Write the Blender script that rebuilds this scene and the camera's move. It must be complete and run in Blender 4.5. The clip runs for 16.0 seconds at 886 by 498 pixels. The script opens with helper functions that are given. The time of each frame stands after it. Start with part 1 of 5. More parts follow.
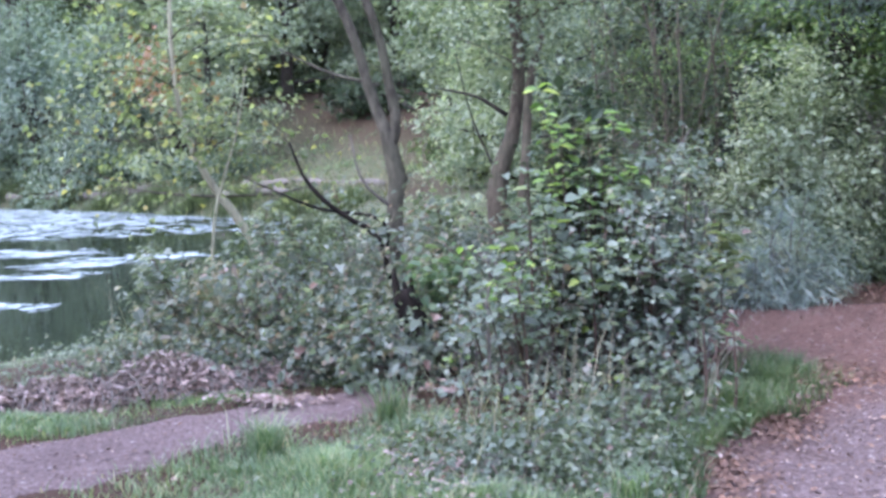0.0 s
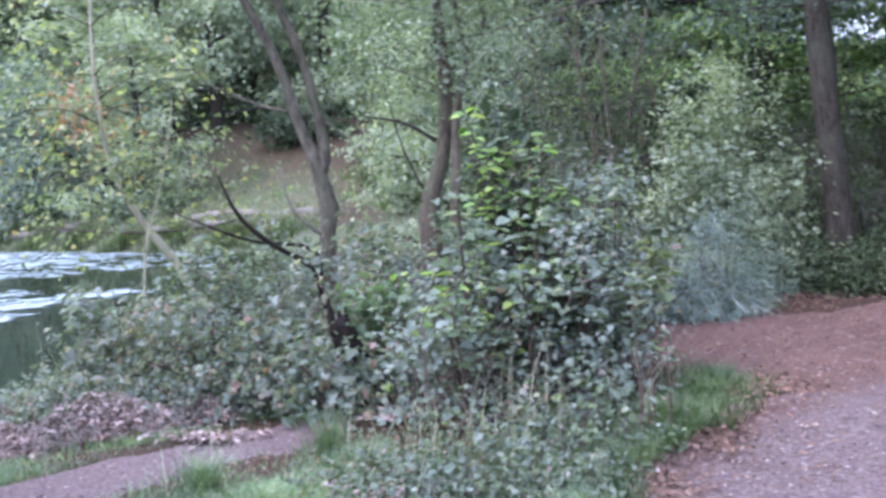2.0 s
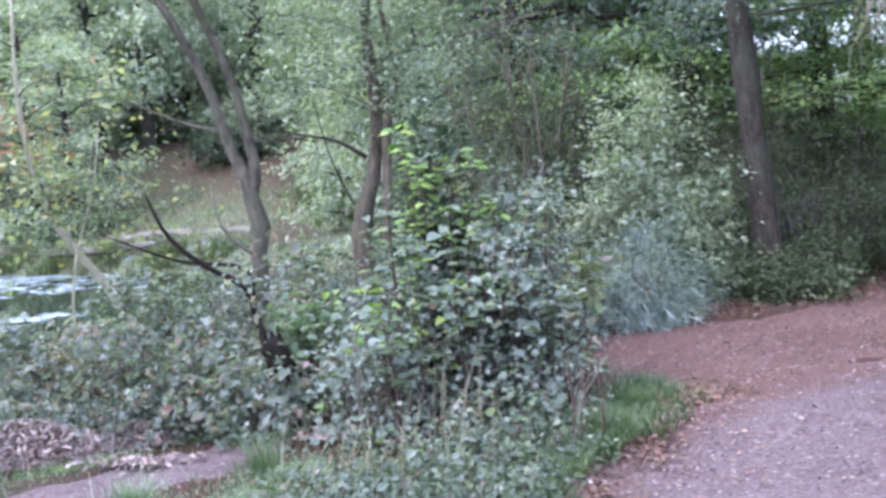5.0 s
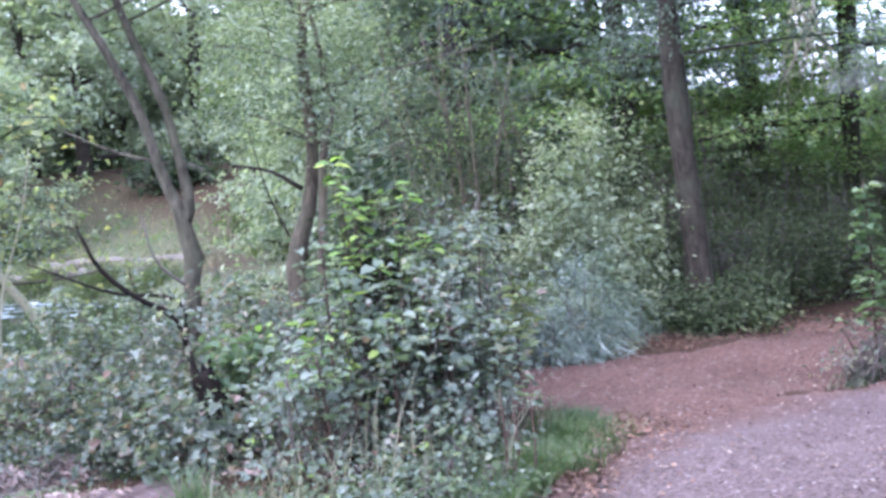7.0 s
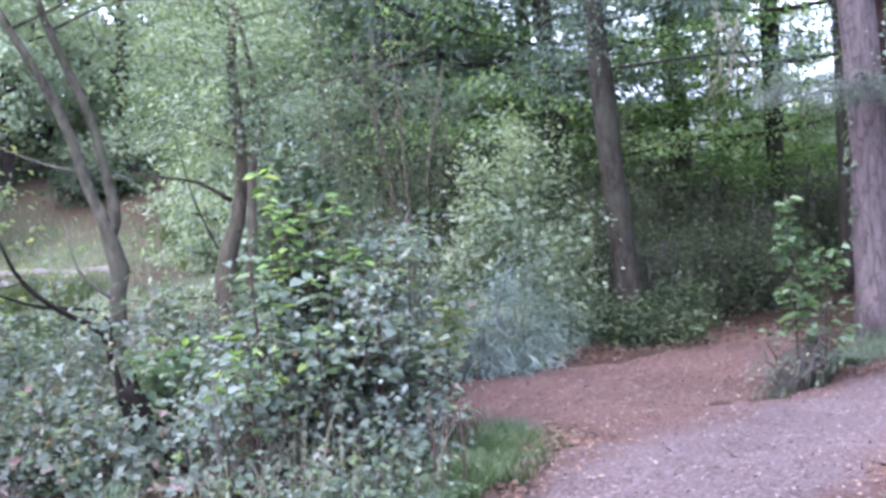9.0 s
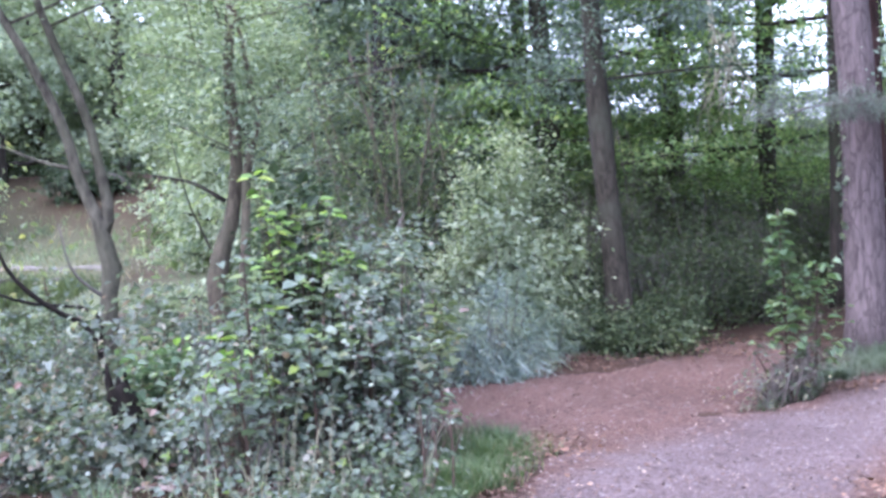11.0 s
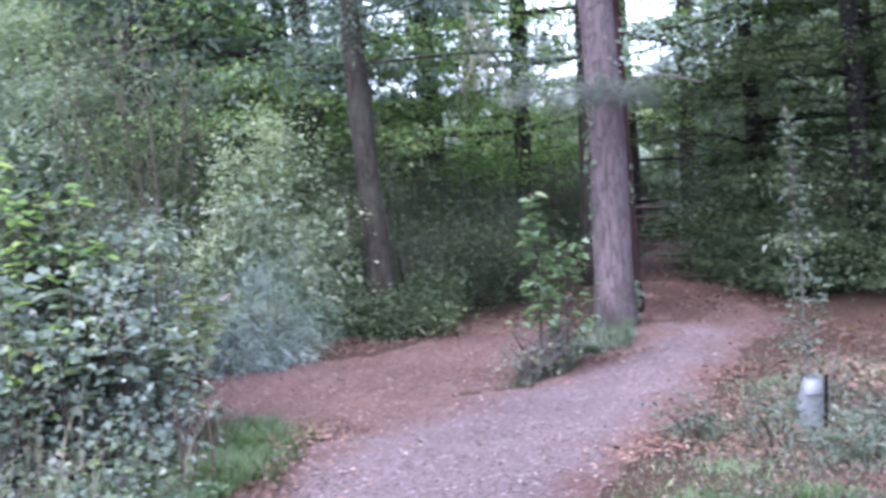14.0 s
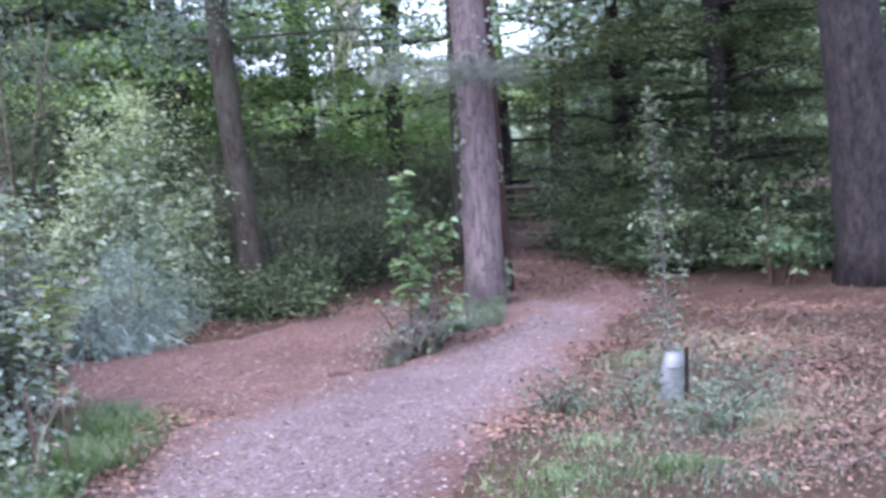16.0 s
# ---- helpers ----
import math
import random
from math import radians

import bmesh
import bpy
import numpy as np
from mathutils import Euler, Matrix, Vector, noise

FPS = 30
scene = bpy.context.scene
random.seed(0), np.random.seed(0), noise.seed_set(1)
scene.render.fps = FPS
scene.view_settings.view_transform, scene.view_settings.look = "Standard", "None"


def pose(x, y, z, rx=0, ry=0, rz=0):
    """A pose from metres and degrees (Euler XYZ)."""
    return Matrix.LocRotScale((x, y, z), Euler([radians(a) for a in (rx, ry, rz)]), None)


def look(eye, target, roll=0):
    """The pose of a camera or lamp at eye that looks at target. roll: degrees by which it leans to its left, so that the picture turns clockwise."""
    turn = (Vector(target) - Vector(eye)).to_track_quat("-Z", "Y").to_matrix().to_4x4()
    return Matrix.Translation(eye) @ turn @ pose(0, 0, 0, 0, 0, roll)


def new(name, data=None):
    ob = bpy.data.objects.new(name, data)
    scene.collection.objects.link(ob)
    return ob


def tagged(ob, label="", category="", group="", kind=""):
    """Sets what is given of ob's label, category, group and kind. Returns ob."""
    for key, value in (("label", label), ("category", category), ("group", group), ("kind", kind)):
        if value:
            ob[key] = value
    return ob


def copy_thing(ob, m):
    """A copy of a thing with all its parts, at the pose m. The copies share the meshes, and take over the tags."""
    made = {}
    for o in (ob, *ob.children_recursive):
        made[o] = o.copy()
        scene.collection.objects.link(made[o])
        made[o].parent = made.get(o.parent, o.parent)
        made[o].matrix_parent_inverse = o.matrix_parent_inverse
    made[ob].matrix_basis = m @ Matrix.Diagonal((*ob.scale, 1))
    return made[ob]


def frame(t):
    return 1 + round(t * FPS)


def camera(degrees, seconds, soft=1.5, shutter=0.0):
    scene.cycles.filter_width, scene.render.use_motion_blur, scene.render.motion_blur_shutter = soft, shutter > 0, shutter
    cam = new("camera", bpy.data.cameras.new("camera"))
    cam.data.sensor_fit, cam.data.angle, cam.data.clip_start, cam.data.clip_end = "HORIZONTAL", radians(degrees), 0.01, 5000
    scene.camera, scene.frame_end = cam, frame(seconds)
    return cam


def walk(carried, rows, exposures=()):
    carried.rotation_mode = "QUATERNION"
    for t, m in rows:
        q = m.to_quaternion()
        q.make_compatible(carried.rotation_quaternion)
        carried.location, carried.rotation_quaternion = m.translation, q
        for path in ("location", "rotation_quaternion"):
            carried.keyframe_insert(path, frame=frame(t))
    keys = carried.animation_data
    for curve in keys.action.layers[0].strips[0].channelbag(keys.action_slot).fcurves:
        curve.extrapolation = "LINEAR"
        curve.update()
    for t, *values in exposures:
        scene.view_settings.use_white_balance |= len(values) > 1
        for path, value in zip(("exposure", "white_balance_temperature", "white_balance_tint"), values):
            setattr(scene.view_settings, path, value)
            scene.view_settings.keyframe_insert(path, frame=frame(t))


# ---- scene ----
cam = camera(44.2, 16.0, soft=3.2, shutter=0.9)
# seconds, x, y, z, pitch, roll, yaw
ROWS = [
    (0.0, -0.000, -0.000, 1.550, -6.29, 2.16, -0.00),
    (0.5, -0.008, -0.001, 1.551, -5.88, 2.97, -0.41),
    (1.0, 0.001, -0.009, 1.553, -5.44, 3.32, -1.00),
    (1.5, 0.013, -0.012, 1.555, -5.37, 3.71, -1.99),
    (2.0, 0.031, -0.007, 1.559, -5.18, 4.13, -3.47),
    (2.5, 0.037, -0.006, 1.557, -5.08, 4.09, -3.92),
    (3.0, 0.037, 0.002, 1.555, -5.21, 3.94, -4.24),
    (3.5, 0.047, 0.005, 1.557, -5.03, 4.38, -4.90),
    (4.0, 0.060, -0.001, 1.558, -5.05, 4.59, -5.71),
    (6.5, 0.098, -0.022, 1.583, -3.59, 5.02, -8.70),
    (7.0, 0.108, -0.020, 1.589, -3.42, 4.46, -9.93),
    (7.5, 0.115, -0.019, 1.589, -3.34, 4.76, -10.46),
    (8.0, 0.123, -0.026, 1.592, -3.03, 4.86, -11.35),
    (8.5, 0.126, -0.030, 1.596, -2.93, 4.37, -12.34),
    (9.0, 0.126, -0.027, 1.592, -3.06, 4.23, -13.45),
    (11.5, 0.104, -0.037, 1.589, -2.69, 2.78, -13.94),
    (12.0, 0.104, -0.050, 1.591, -2.70, 3.02, -14.74),
    (12.5, 0.106, -0.034, 1.589, -2.86, 3.25, -16.66),
    (13.0, 0.115, -0.033, 1.589, -3.53, 3.84, -20.11),
    (13.5, 0.128, -0.042, 1.592, -3.82, 3.25, -23.53),
    (14.0, 0.166, -0.011, 1.594, -4.26, 3.32, -26.11),
    (14.5, 0.197, 0.009, 1.583, -4.36, 3.36, -27.65),
    (15.0, 0.224, 0.021, 1.577, -4.73, 3.15, -29.84),
    (15.5, 0.238, 0.026, 1.572, -5.30, 3.39, -31.17),
    (16.0, 0.244, 0.025, 1.567, -5.60, 3.18, -32.64),
]
walk(cam, [(t, pose(x, y, z, 90 + pitch, roll, yaw)) for t, x, y, z, pitch, roll, yaw in ROWS],
     [(0.0, 2.65, 4980, 25), (6.0, 2.9, 4980, 25), (16.0, 3.0, 4980, 25)])

# ---- sky and light: a bright overcast afternoon over a clearing in woodland ----
SUN_UP, SUN_TURN = 56.0, 250.0
world = bpy.data.worlds.new("sky")
scene.world = world
world.use_nodes = True
wn = world.node_tree
sky = wn.nodes.new("ShaderNodeTexSky")
sky.sky_type, sky.sun_disc = "NISHITA", False
sky.sun_elevation, sky.sun_rotation = radians(SUN_UP), radians(SUN_TURN)
sky.air_density, sky.dust_density, sky.ozone_density = 1.5, 10.0, 1.5
cloud = wn.nodes.new("ShaderNodeMix")  # an even layer of white cloud over most of the sky
cloud.data_type = "RGBA"
cloud.inputs[0].default_value = 0.75
wn.links.new(sky.outputs[0], cloud.inputs[6])
cloud.inputs[7].default_value = (5.0, 5.05, 5.05, 1)
wn.links.new(cloud.outputs[2], wn.nodes["Background"].inputs[0])
wn.nodes["Background"].inputs[1].default_value = 0.15
sun = new("sun", bpy.data.lights.new("sun", "SUN"))
sun.data.energy, sun.data.angle, sun.data.color = 0.6, radians(40), (1.0, 0.97, 0.93)
sun.matrix_world = look((0, 0, 0), (-math.sin(radians(SUN_TURN)) * math.cos(radians(SUN_UP)),
                                    -math.cos(radians(SUN_TURN)) * math.cos(radians(SUN_UP)), -math.sin(radians(SUN_UP))))


# ---- materials ----
def material(name):
    m = bpy.data.materials.new(name)
    m.use_nodes = True
    nt = m.node_tree
    bsdf = nt.nodes["Principled BSDF"]
    return m, nt, bsdf, nt.nodes["Material Output"]


def ramp(nt, fac, stops):
    r = nt.nodes.new("ShaderNodeValToRGB")
    while len(r.color_ramp.elements) < len(stops):
        r.color_ramp.elements.new(0.5)
    for e, (p, c) in zip(r.color_ramp.elements, stops):
        e.position, e.color = p, (*c, 1)
    nt.links.new(fac, r.inputs[0])
    return r.outputs[0]


def noise_tex(nt, scale, detail=4.0, stretch=None, rough=0.6):
    n = nt.nodes.new("ShaderNodeTexNoise")
    n.inputs["Scale"].default_value, n.inputs["Detail"].default_value, n.inputs["Roughness"].default_value = scale, detail, rough
    co = nt.nodes.new("ShaderNodeTexCoord")
    if stretch:
        mp = nt.nodes.new("ShaderNodeMapping")
        mp.inputs["Scale"].default_value = stretch
        nt.links.new(co.outputs["Object"], mp.inputs[0])
        nt.links.new(mp.outputs[0], n.inputs["Vector"])
    else:
        nt.links.new(co.outputs["Object"], n.inputs["Vector"])
    return n.outputs[0]


def blend(nt, mode, fac, a, b):
    m = nt.nodes.new("ShaderNodeMix")
    m.data_type, m.blend_type = "RGBA", mode
    for s, v in ((m.inputs[0], fac), (m.inputs[6], a), (m.inputs[7], b)):
        if isinstance(v, (int, float)):
            s.default_value = v
        elif isinstance(v, tuple):
            s.default_value = (*v, 1)
        else:
            nt.links.new(v, s)
    return m.outputs[2]


def bumped(nt, bsdf, height, strength, distance):
    b = nt.nodes.new("ShaderNodeBump")
    b.inputs["Strength"].default_value, b.inputs["Distance"].default_value = strength, distance
    nt.links.new(height, b.inputs["Height"])
    nt.links.new(b.outputs[0], bsdf.inputs["Normal"])


def leaf_material(name, stops, through_light=0.3, rough=0.5, patch=1.2, shine=0.7):
    """Leaves: each takes its own shade, with larger patches of lighter and darker growth."""
    m, nt, bsdf, out = material(name)
    geo = nt.nodes.new("ShaderNodeNewGeometry")
    col = ramp(nt, geo.outputs["Random Per Island"], stops)
    patches = ramp(nt, noise_tex(nt, patch, 2.0), [(0.3, (0.62, 0.66, 0.66)), (0.7, (1.25, 1.2, 1.1))])
    col = blend(nt, "MULTIPLY", 1.0, col, patches)
    nt.links.new(col, bsdf.inputs["Base Color"])
    bsdf.inputs["Roughness"].default_value = rough
    bsdf.inputs["Specular IOR Level"].default_value = shine * 0.65
    tl = nt.nodes.new("ShaderNodeBsdfTranslucent")
    nt.links.new(blend(nt, "MULTIPLY", 1.0, col, (1.25, 1.35, 0.7)), tl.inputs[0])
    mix = nt.nodes.new("ShaderNodeMixShader")
    mix.inputs[0].default_value = min(through_light * 1.3, 0.5)
    nt.links.new(bsdf.outputs[0], mix.inputs[1])
    nt.links.new(tl.outputs[0], mix.inputs[2])
    nt.links.new(mix.outputs[0], out.inputs[0])
    return m


def bark_material(name, dark, light, moss=None, stretch=(9, 9, 1.6), plates=0.0, depth=0.02):
    m, nt, bsdf, out = material(name)
    grain = noise_tex(nt, 3.0, 7.0, stretch, 0.65)
    col = ramp(nt, grain, [(0.3, dark), (0.7, light)])
    if plates:
        v = nt.nodes.new("ShaderNodeTexVoronoi")
        v.feature = "DISTANCE_TO_EDGE"
        v.inputs["Scale"].default_value = plates
        co, mp = nt.nodes.new("ShaderNodeTexCoord"), nt.nodes.new("ShaderNodeMapping")
        mp.inputs["Scale"].default_value = (1.6, 1.6, 0.5)
        nt.links.new(co.outputs["Object"], mp.inputs[0])
        warp = nt.nodes.new("ShaderNodeMix")
        warp.data_type = "RGBA"
        warp.inputs[0].default_value = 0.3
        wobble = nt.nodes.new("ShaderNodeTexNoise")
        wobble.inputs["Scale"].default_value = 5.0
        nt.links.new(mp.outputs[0], wobble.inputs["Vector"])
        nt.links.new(mp.outputs[0], warp.inputs[6])
        nt.links.new(wobble.outputs["Color"], warp.inputs[7])
        nt.links.new(warp.outputs[2], v.inputs["Vector"])
        cracks = ramp(nt, v.outputs[0], [(0.0, (0.35, 0.33, 0.33)), (0.12, (1, 1, 1))])
        col = blend(nt, "MULTIPLY", 0.6, col, cracks)
    if moss:
        where = ramp(nt, noise_tex(nt, 1.7, 3.0), [(0.48, (0, 0, 0)), (0.68, (0.8, 0.8, 0.8))])
        col = blend(nt, "MIX", where, col, moss)
    nt.links.new(col, bsdf.inputs["Base Color"])
    bsdf.inputs["Roughness"].default_value = 0.92
    bsdf.inputs["Specular IOR Level"].default_value = 0.15
    bumped(nt, bsdf, grain, 0.7, depth)
    return m


def soil_material(name, fine, broad, fine_scale, broad_scale, depth, rough=0.95, specks=None, turf=False):
    m, nt, bsdf, out = material(name)
    f = noise_tex(nt, fine_scale, 6.0, None, 0.75)
    col = ramp(nt, f, fine)
    col = blend(nt, "MULTIPLY", 1.0, col, ramp(nt, noise_tex(nt, broad_scale, 4.0), broad))
    if specks:
        v = nt.nodes.new("ShaderNodeTexVoronoi")
        v.inputs["Scale"].default_value = specks[0]
        co = nt.nodes.new("ShaderNodeTexCoord")
        nt.links.new(co.outputs["Object"], v.inputs["Vector"])
        sep = nt.nodes.new("ShaderNodeSeparateColor")
        nt.links.new(v.outputs["Color"], sep.inputs[0])
        pale = ramp(nt, sep.outputs[0], [(specks[1], (0, 0, 0)), (specks[1] + 0.03, (1, 1, 1))])
        near = ramp(nt, v.outputs["Distance"], [(0.25, (1, 1, 1)), (0.4, (0, 0, 0))])
        col = blend(nt, "MIX", blend(nt, "MULTIPLY", 1.0, pale, near), col, specks[2])
    if turf:
        at = nt.nodes.new("ShaderNodeAttribute")
        at.attribute_name = "turf"
        green = ramp(nt, f, [(0.3, (0.036, 0.045, 0.021)), (0.7, (0.102, 0.114, 0.06))])
        col = blend(nt, "MIX", at.outputs["Fac"], col, green)
    nt.links.new(col, bsdf.inputs["Base Color"])
    bsdf.inputs["Roughness"].default_value = rough
    bsdf.inputs["Specular IOR Level"].default_value = 0.2
    bumped(nt, bsdf, f, 0.8, depth)
    return m


def plain_material(name, a, b, scale, rough, depth=0.003, stretch=None):
    m, nt, bsdf, out = material(name)
    n = noise_tex(nt, scale, 5.0, stretch)
    nt.links.new(ramp(nt, n, [(0.3, a), (0.7, b)]), bsdf.inputs["Base Color"])
    bsdf.inputs["Roughness"].default_value = rough
    bumped(nt, bsdf, n, 0.5, depth)
    return m


# greyed and blued base colour: part of the sky's sheen is painted in
LEAF_BUSH = leaf_material("bush_leaves", [(0.0, (0.082, 0.107, 0.087)), (0.45, (0.153, 0.189, 0.155)), (0.8, (0.2, 0.236, 0.207)), (0.96, (0.24, 0.268, 0.224)), (1.0, (0.275, 0.268, 0.18))], 0.38, 0.5, 3.0, 0.6)
LEAF_LIME = leaf_material("lime_leaves", [(0.0, (0.1, 0.17, 0.05)), (0.6, (0.19, 0.29, 0.08)), (0.9, (0.27, 0.36, 0.1)), (1.0, (0.34, 0.39, 0.11))], 0.45, 0.45)
LEAF_SAP = leaf_material("sapling_leaves", [(0.0, (0.072, 0.116, 0.063)), (0.6, (0.129, 0.184, 0.103)), (1.0, (0.195, 0.238, 0.147))], 0.35, 0.4)
LEAF_GUARD = leaf_material("small_dull_leaves", [(0.0, (0.055, 0.07, 0.048)), (0.6, (0.092, 0.116, 0.084)), (1.0, (0.145, 0.172, 0.129))], 0.25, 0.5)
# blue raised in the base colour for the sky's gloss on bramble leaves
LEAF_BRAMBLE = leaf_material("bramble_leaves", [(0.0, (0.075, 0.093, 0.08)), (0.5, (0.135, 0.16, 0.136)), (0.85, (0.205, 0.232, 0.212)), (0.94, (0.237, 0.211, 0.181)), (1.0, (0.216, 0.139, 0.136))], 0.36, 0.5, 2.2, 0.7)
LEAF_GREY = leaf_material("grey_green_leaves", [(0.0, (0.174, 0.205, 0.142)), (0.6, (0.321, 0.356, 0.265)), (1.0, (0.433, 0.458, 0.371))], 0.45, 0.5, 1.0)
LEAF_BLUE = leaf_material("blue_grey_leaves", [(0.0, (0.085, 0.12, 0.108)), (0.6, (0.185, 0.235, 0.22)), (1.0, (0.34, 0.39, 0.38))], 0.15, 0.5, 2.0)
LEAF_MAPLE = leaf_material("turning_leaves", [(0.0, (0.1, 0.125, 0.07)), (0.5, (0.19, 0.225, 0.125)), (0.88, (0.29, 0.31, 0.16)), (0.97, (0.36, 0.33, 0.12)), (1.0, (0.28, 0.19, 0.11))], 0.4, 0.5, 0.9)
LEAF_WOOD = leaf_material("wood_leaves", [(0.0, (0.038, 0.057, 0.027)), (0.6, (0.07, 0.099, 0.045)), (1.0, (0.121, 0.144, 0.065))], 0.3, 0.5, 0.5)
LEAF_PALE = leaf_material("pale_wood_leaves", [(0.0, (0.142, 0.181, 0.119)), (0.6, (0.225, 0.267, 0.185)), (1.0, (0.302, 0.333, 0.239))], 0.3, 0.5, 0.6)
LEAF_LICHEN = leaf_material("grey_lichen_needles", [(0.0, (0.075, 0.088, 0.078)), (1.0, (0.15, 0.168, 0.152))], 0.2, 0.7, 1.5, 0.3)
LEAF_BEECH = leaf_material("beech_leaves", [(0.0, (0.097, 0.157, 0.056)), (0.6, (0.17, 0.256, 0.097)), (1.0, (0.3, 0.35, 0.146))], 0.48, 0.45, 0.7)
LEAF_STRAW = leaf_material("straw_blades", [(0.0, (0.096, 0.102, 0.054)), (0.5, (0.162, 0.156, 0.102)), (1.0, (0.27, 0.24, 0.18))], 0.2, 0.6, 2.0)
# two darker leaf colours, which mostly carry the shade of the dim wood
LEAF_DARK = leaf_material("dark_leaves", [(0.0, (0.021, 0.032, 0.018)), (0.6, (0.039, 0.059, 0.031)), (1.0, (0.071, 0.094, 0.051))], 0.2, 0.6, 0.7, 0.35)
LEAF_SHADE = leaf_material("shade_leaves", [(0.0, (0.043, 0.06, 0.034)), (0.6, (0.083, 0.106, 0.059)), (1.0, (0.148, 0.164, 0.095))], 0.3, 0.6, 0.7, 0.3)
LEAF_NEEDLE = leaf_material("needles", [(0.0, (0.045, 0.069, 0.051)), (0.6, (0.084, 0.117, 0.09)), (1.0, (0.129, 0.162, 0.129))], 0.25, 0.5, 0.8)
LEAF_WILLOW = leaf_material("willow_leaves", [(0.0, (0.104, 0.145, 0.116)), (0.6, (0.186, 0.238, 0.193)), (1.0, (0.266, 0.314, 0.258))], 0.25, 0.5, 0.4)
LEAF_RUST = leaf_material("rust_leaves", [(0.0, (0.156, 0.102, 0.06)), (1.0, (0.276, 0.162, 0.096))], 0.3, 0.5, 0.8)
LEAF_GRASS = leaf_material("grass_blades", [(0.0, (0.064, 0.105, 0.053)), (0.6, (0.128, 0.191, 0.094)), (0.85, (0.203, 0.259, 0.143)), (1.0, (0.338, 0.315, 0.225))], 0.3, 0.5, 1.4)
LEAF_TURF = leaf_material("dark_grass_blades", [(0.0, (0.036, 0.066, 0.024)), (0.6, (0.066, 0.108, 0.039)), (0.9, (0.108, 0.15, 0.06)), (1.0, (0.204, 0.192, 0.12))], 0.3, 0.55, 1.8)
LEAF_FALLEN = leaf_material("fallen_leaf_litter", [(0.0, (0.068, 0.039, 0.028)), (0.5, (0.105, 0.057, 0.041)), (0.9, (0.143, 0.08, 0.056)), (1.0, (0.22, 0.148, 0.108))], 0.1, 0.75, 1.2)
LEAF_FLECK = leaf_material("broken_leaf_flecks", [(0.0, (0.042, 0.027, 0.024)), (0.5, (0.096, 0.066, 0.06)), (0.85, (0.168, 0.12, 0.108)), (1.0, (0.3, 0.24, 0.204))], 0.05, 0.8, 1.2, 0.3)
LEAF_DEAD = leaf_material("dead_bracken_fronds", [(0.0, (0.094, 0.068, 0.062)), (0.6, (0.216, 0.162, 0.155)), (1.0, (0.35, 0.278, 0.273))], 0.1, 0.8, 2.5)
BARK_GREY = bark_material("grey_bark", (0.024, 0.02, 0.016), (0.127, 0.116, 0.085), (0.067, 0.068, 0.041), (6, 6, 2.4), 0.0, 0.04)
BARK_BROWN = bark_material("brown_bark", (0.028, 0.022, 0.016), (0.133, 0.11, 0.079), (0.087, 0.085, 0.056), (6, 6, 2.4), 0.0, 0.04)
BARK_PINE = bark_material("pine_bark", (0.062, 0.049, 0.049), (0.145, 0.115, 0.113), None, (9, 9, 1.5), 11.0, 0.02)
BARK_SLIM = bark_material("slim_pine_bark", (0.02, 0.017, 0.013), (0.064, 0.054, 0.042), (0.058, 0.06, 0.042), (8, 8, 2), 12.0, 0.02)
BARK_STOUT = bark_material("stout_pine_bark", (0.012, 0.01, 0.01), (0.039, 0.033, 0.032), None, (5, 5, 2.2), 9.0, 0.03)
BARK_REDDISH = bark_material("reddish_bark", (0.018, 0.01, 0.008), (0.06, 0.033, 0.029), None, (8, 8, 1.6))
BARK_ROTTEN = bark_material("rotten_wood", (0.004, 0.003, 0.003), (0.015, 0.011, 0.008), None, (6, 6, 1.5))
BARK_DARK = bark_material("dark_bark", (0.018, 0.015, 0.013), (0.057, 0.047, 0.038), (0.03, 0.036, 0.018), (7, 7, 1.5))
BARK_ASH = bark_material("ash_grey_bark", (0.195, 0.185, 0.129), (0.39, 0.37, 0.258), None, (9, 9, 2))
BARK_PALE = bark_material("pale_dead_bark", (0.066, 0.057, 0.051), (0.156, 0.138, 0.12), None, (9, 9, 2))
STEM = bark_material("stem_bark", (0.03, 0.02, 0.016), (0.09, 0.063, 0.049), None, (12, 12, 3), 0.0, 0.004)
SOIL = soil_material("woodland_soil", [(0.25, (0.033, 0.02, 0.013)), (0.5, (0.071, 0.044, 0.03)), (0.75, (0.121, 0.076, 0.056))], [(0.3, (0.359, 0.357, 0.267)), (0.7, (0.633, 0.535, 0.484))], 22.0, 0.7, 0.03, turf=True)


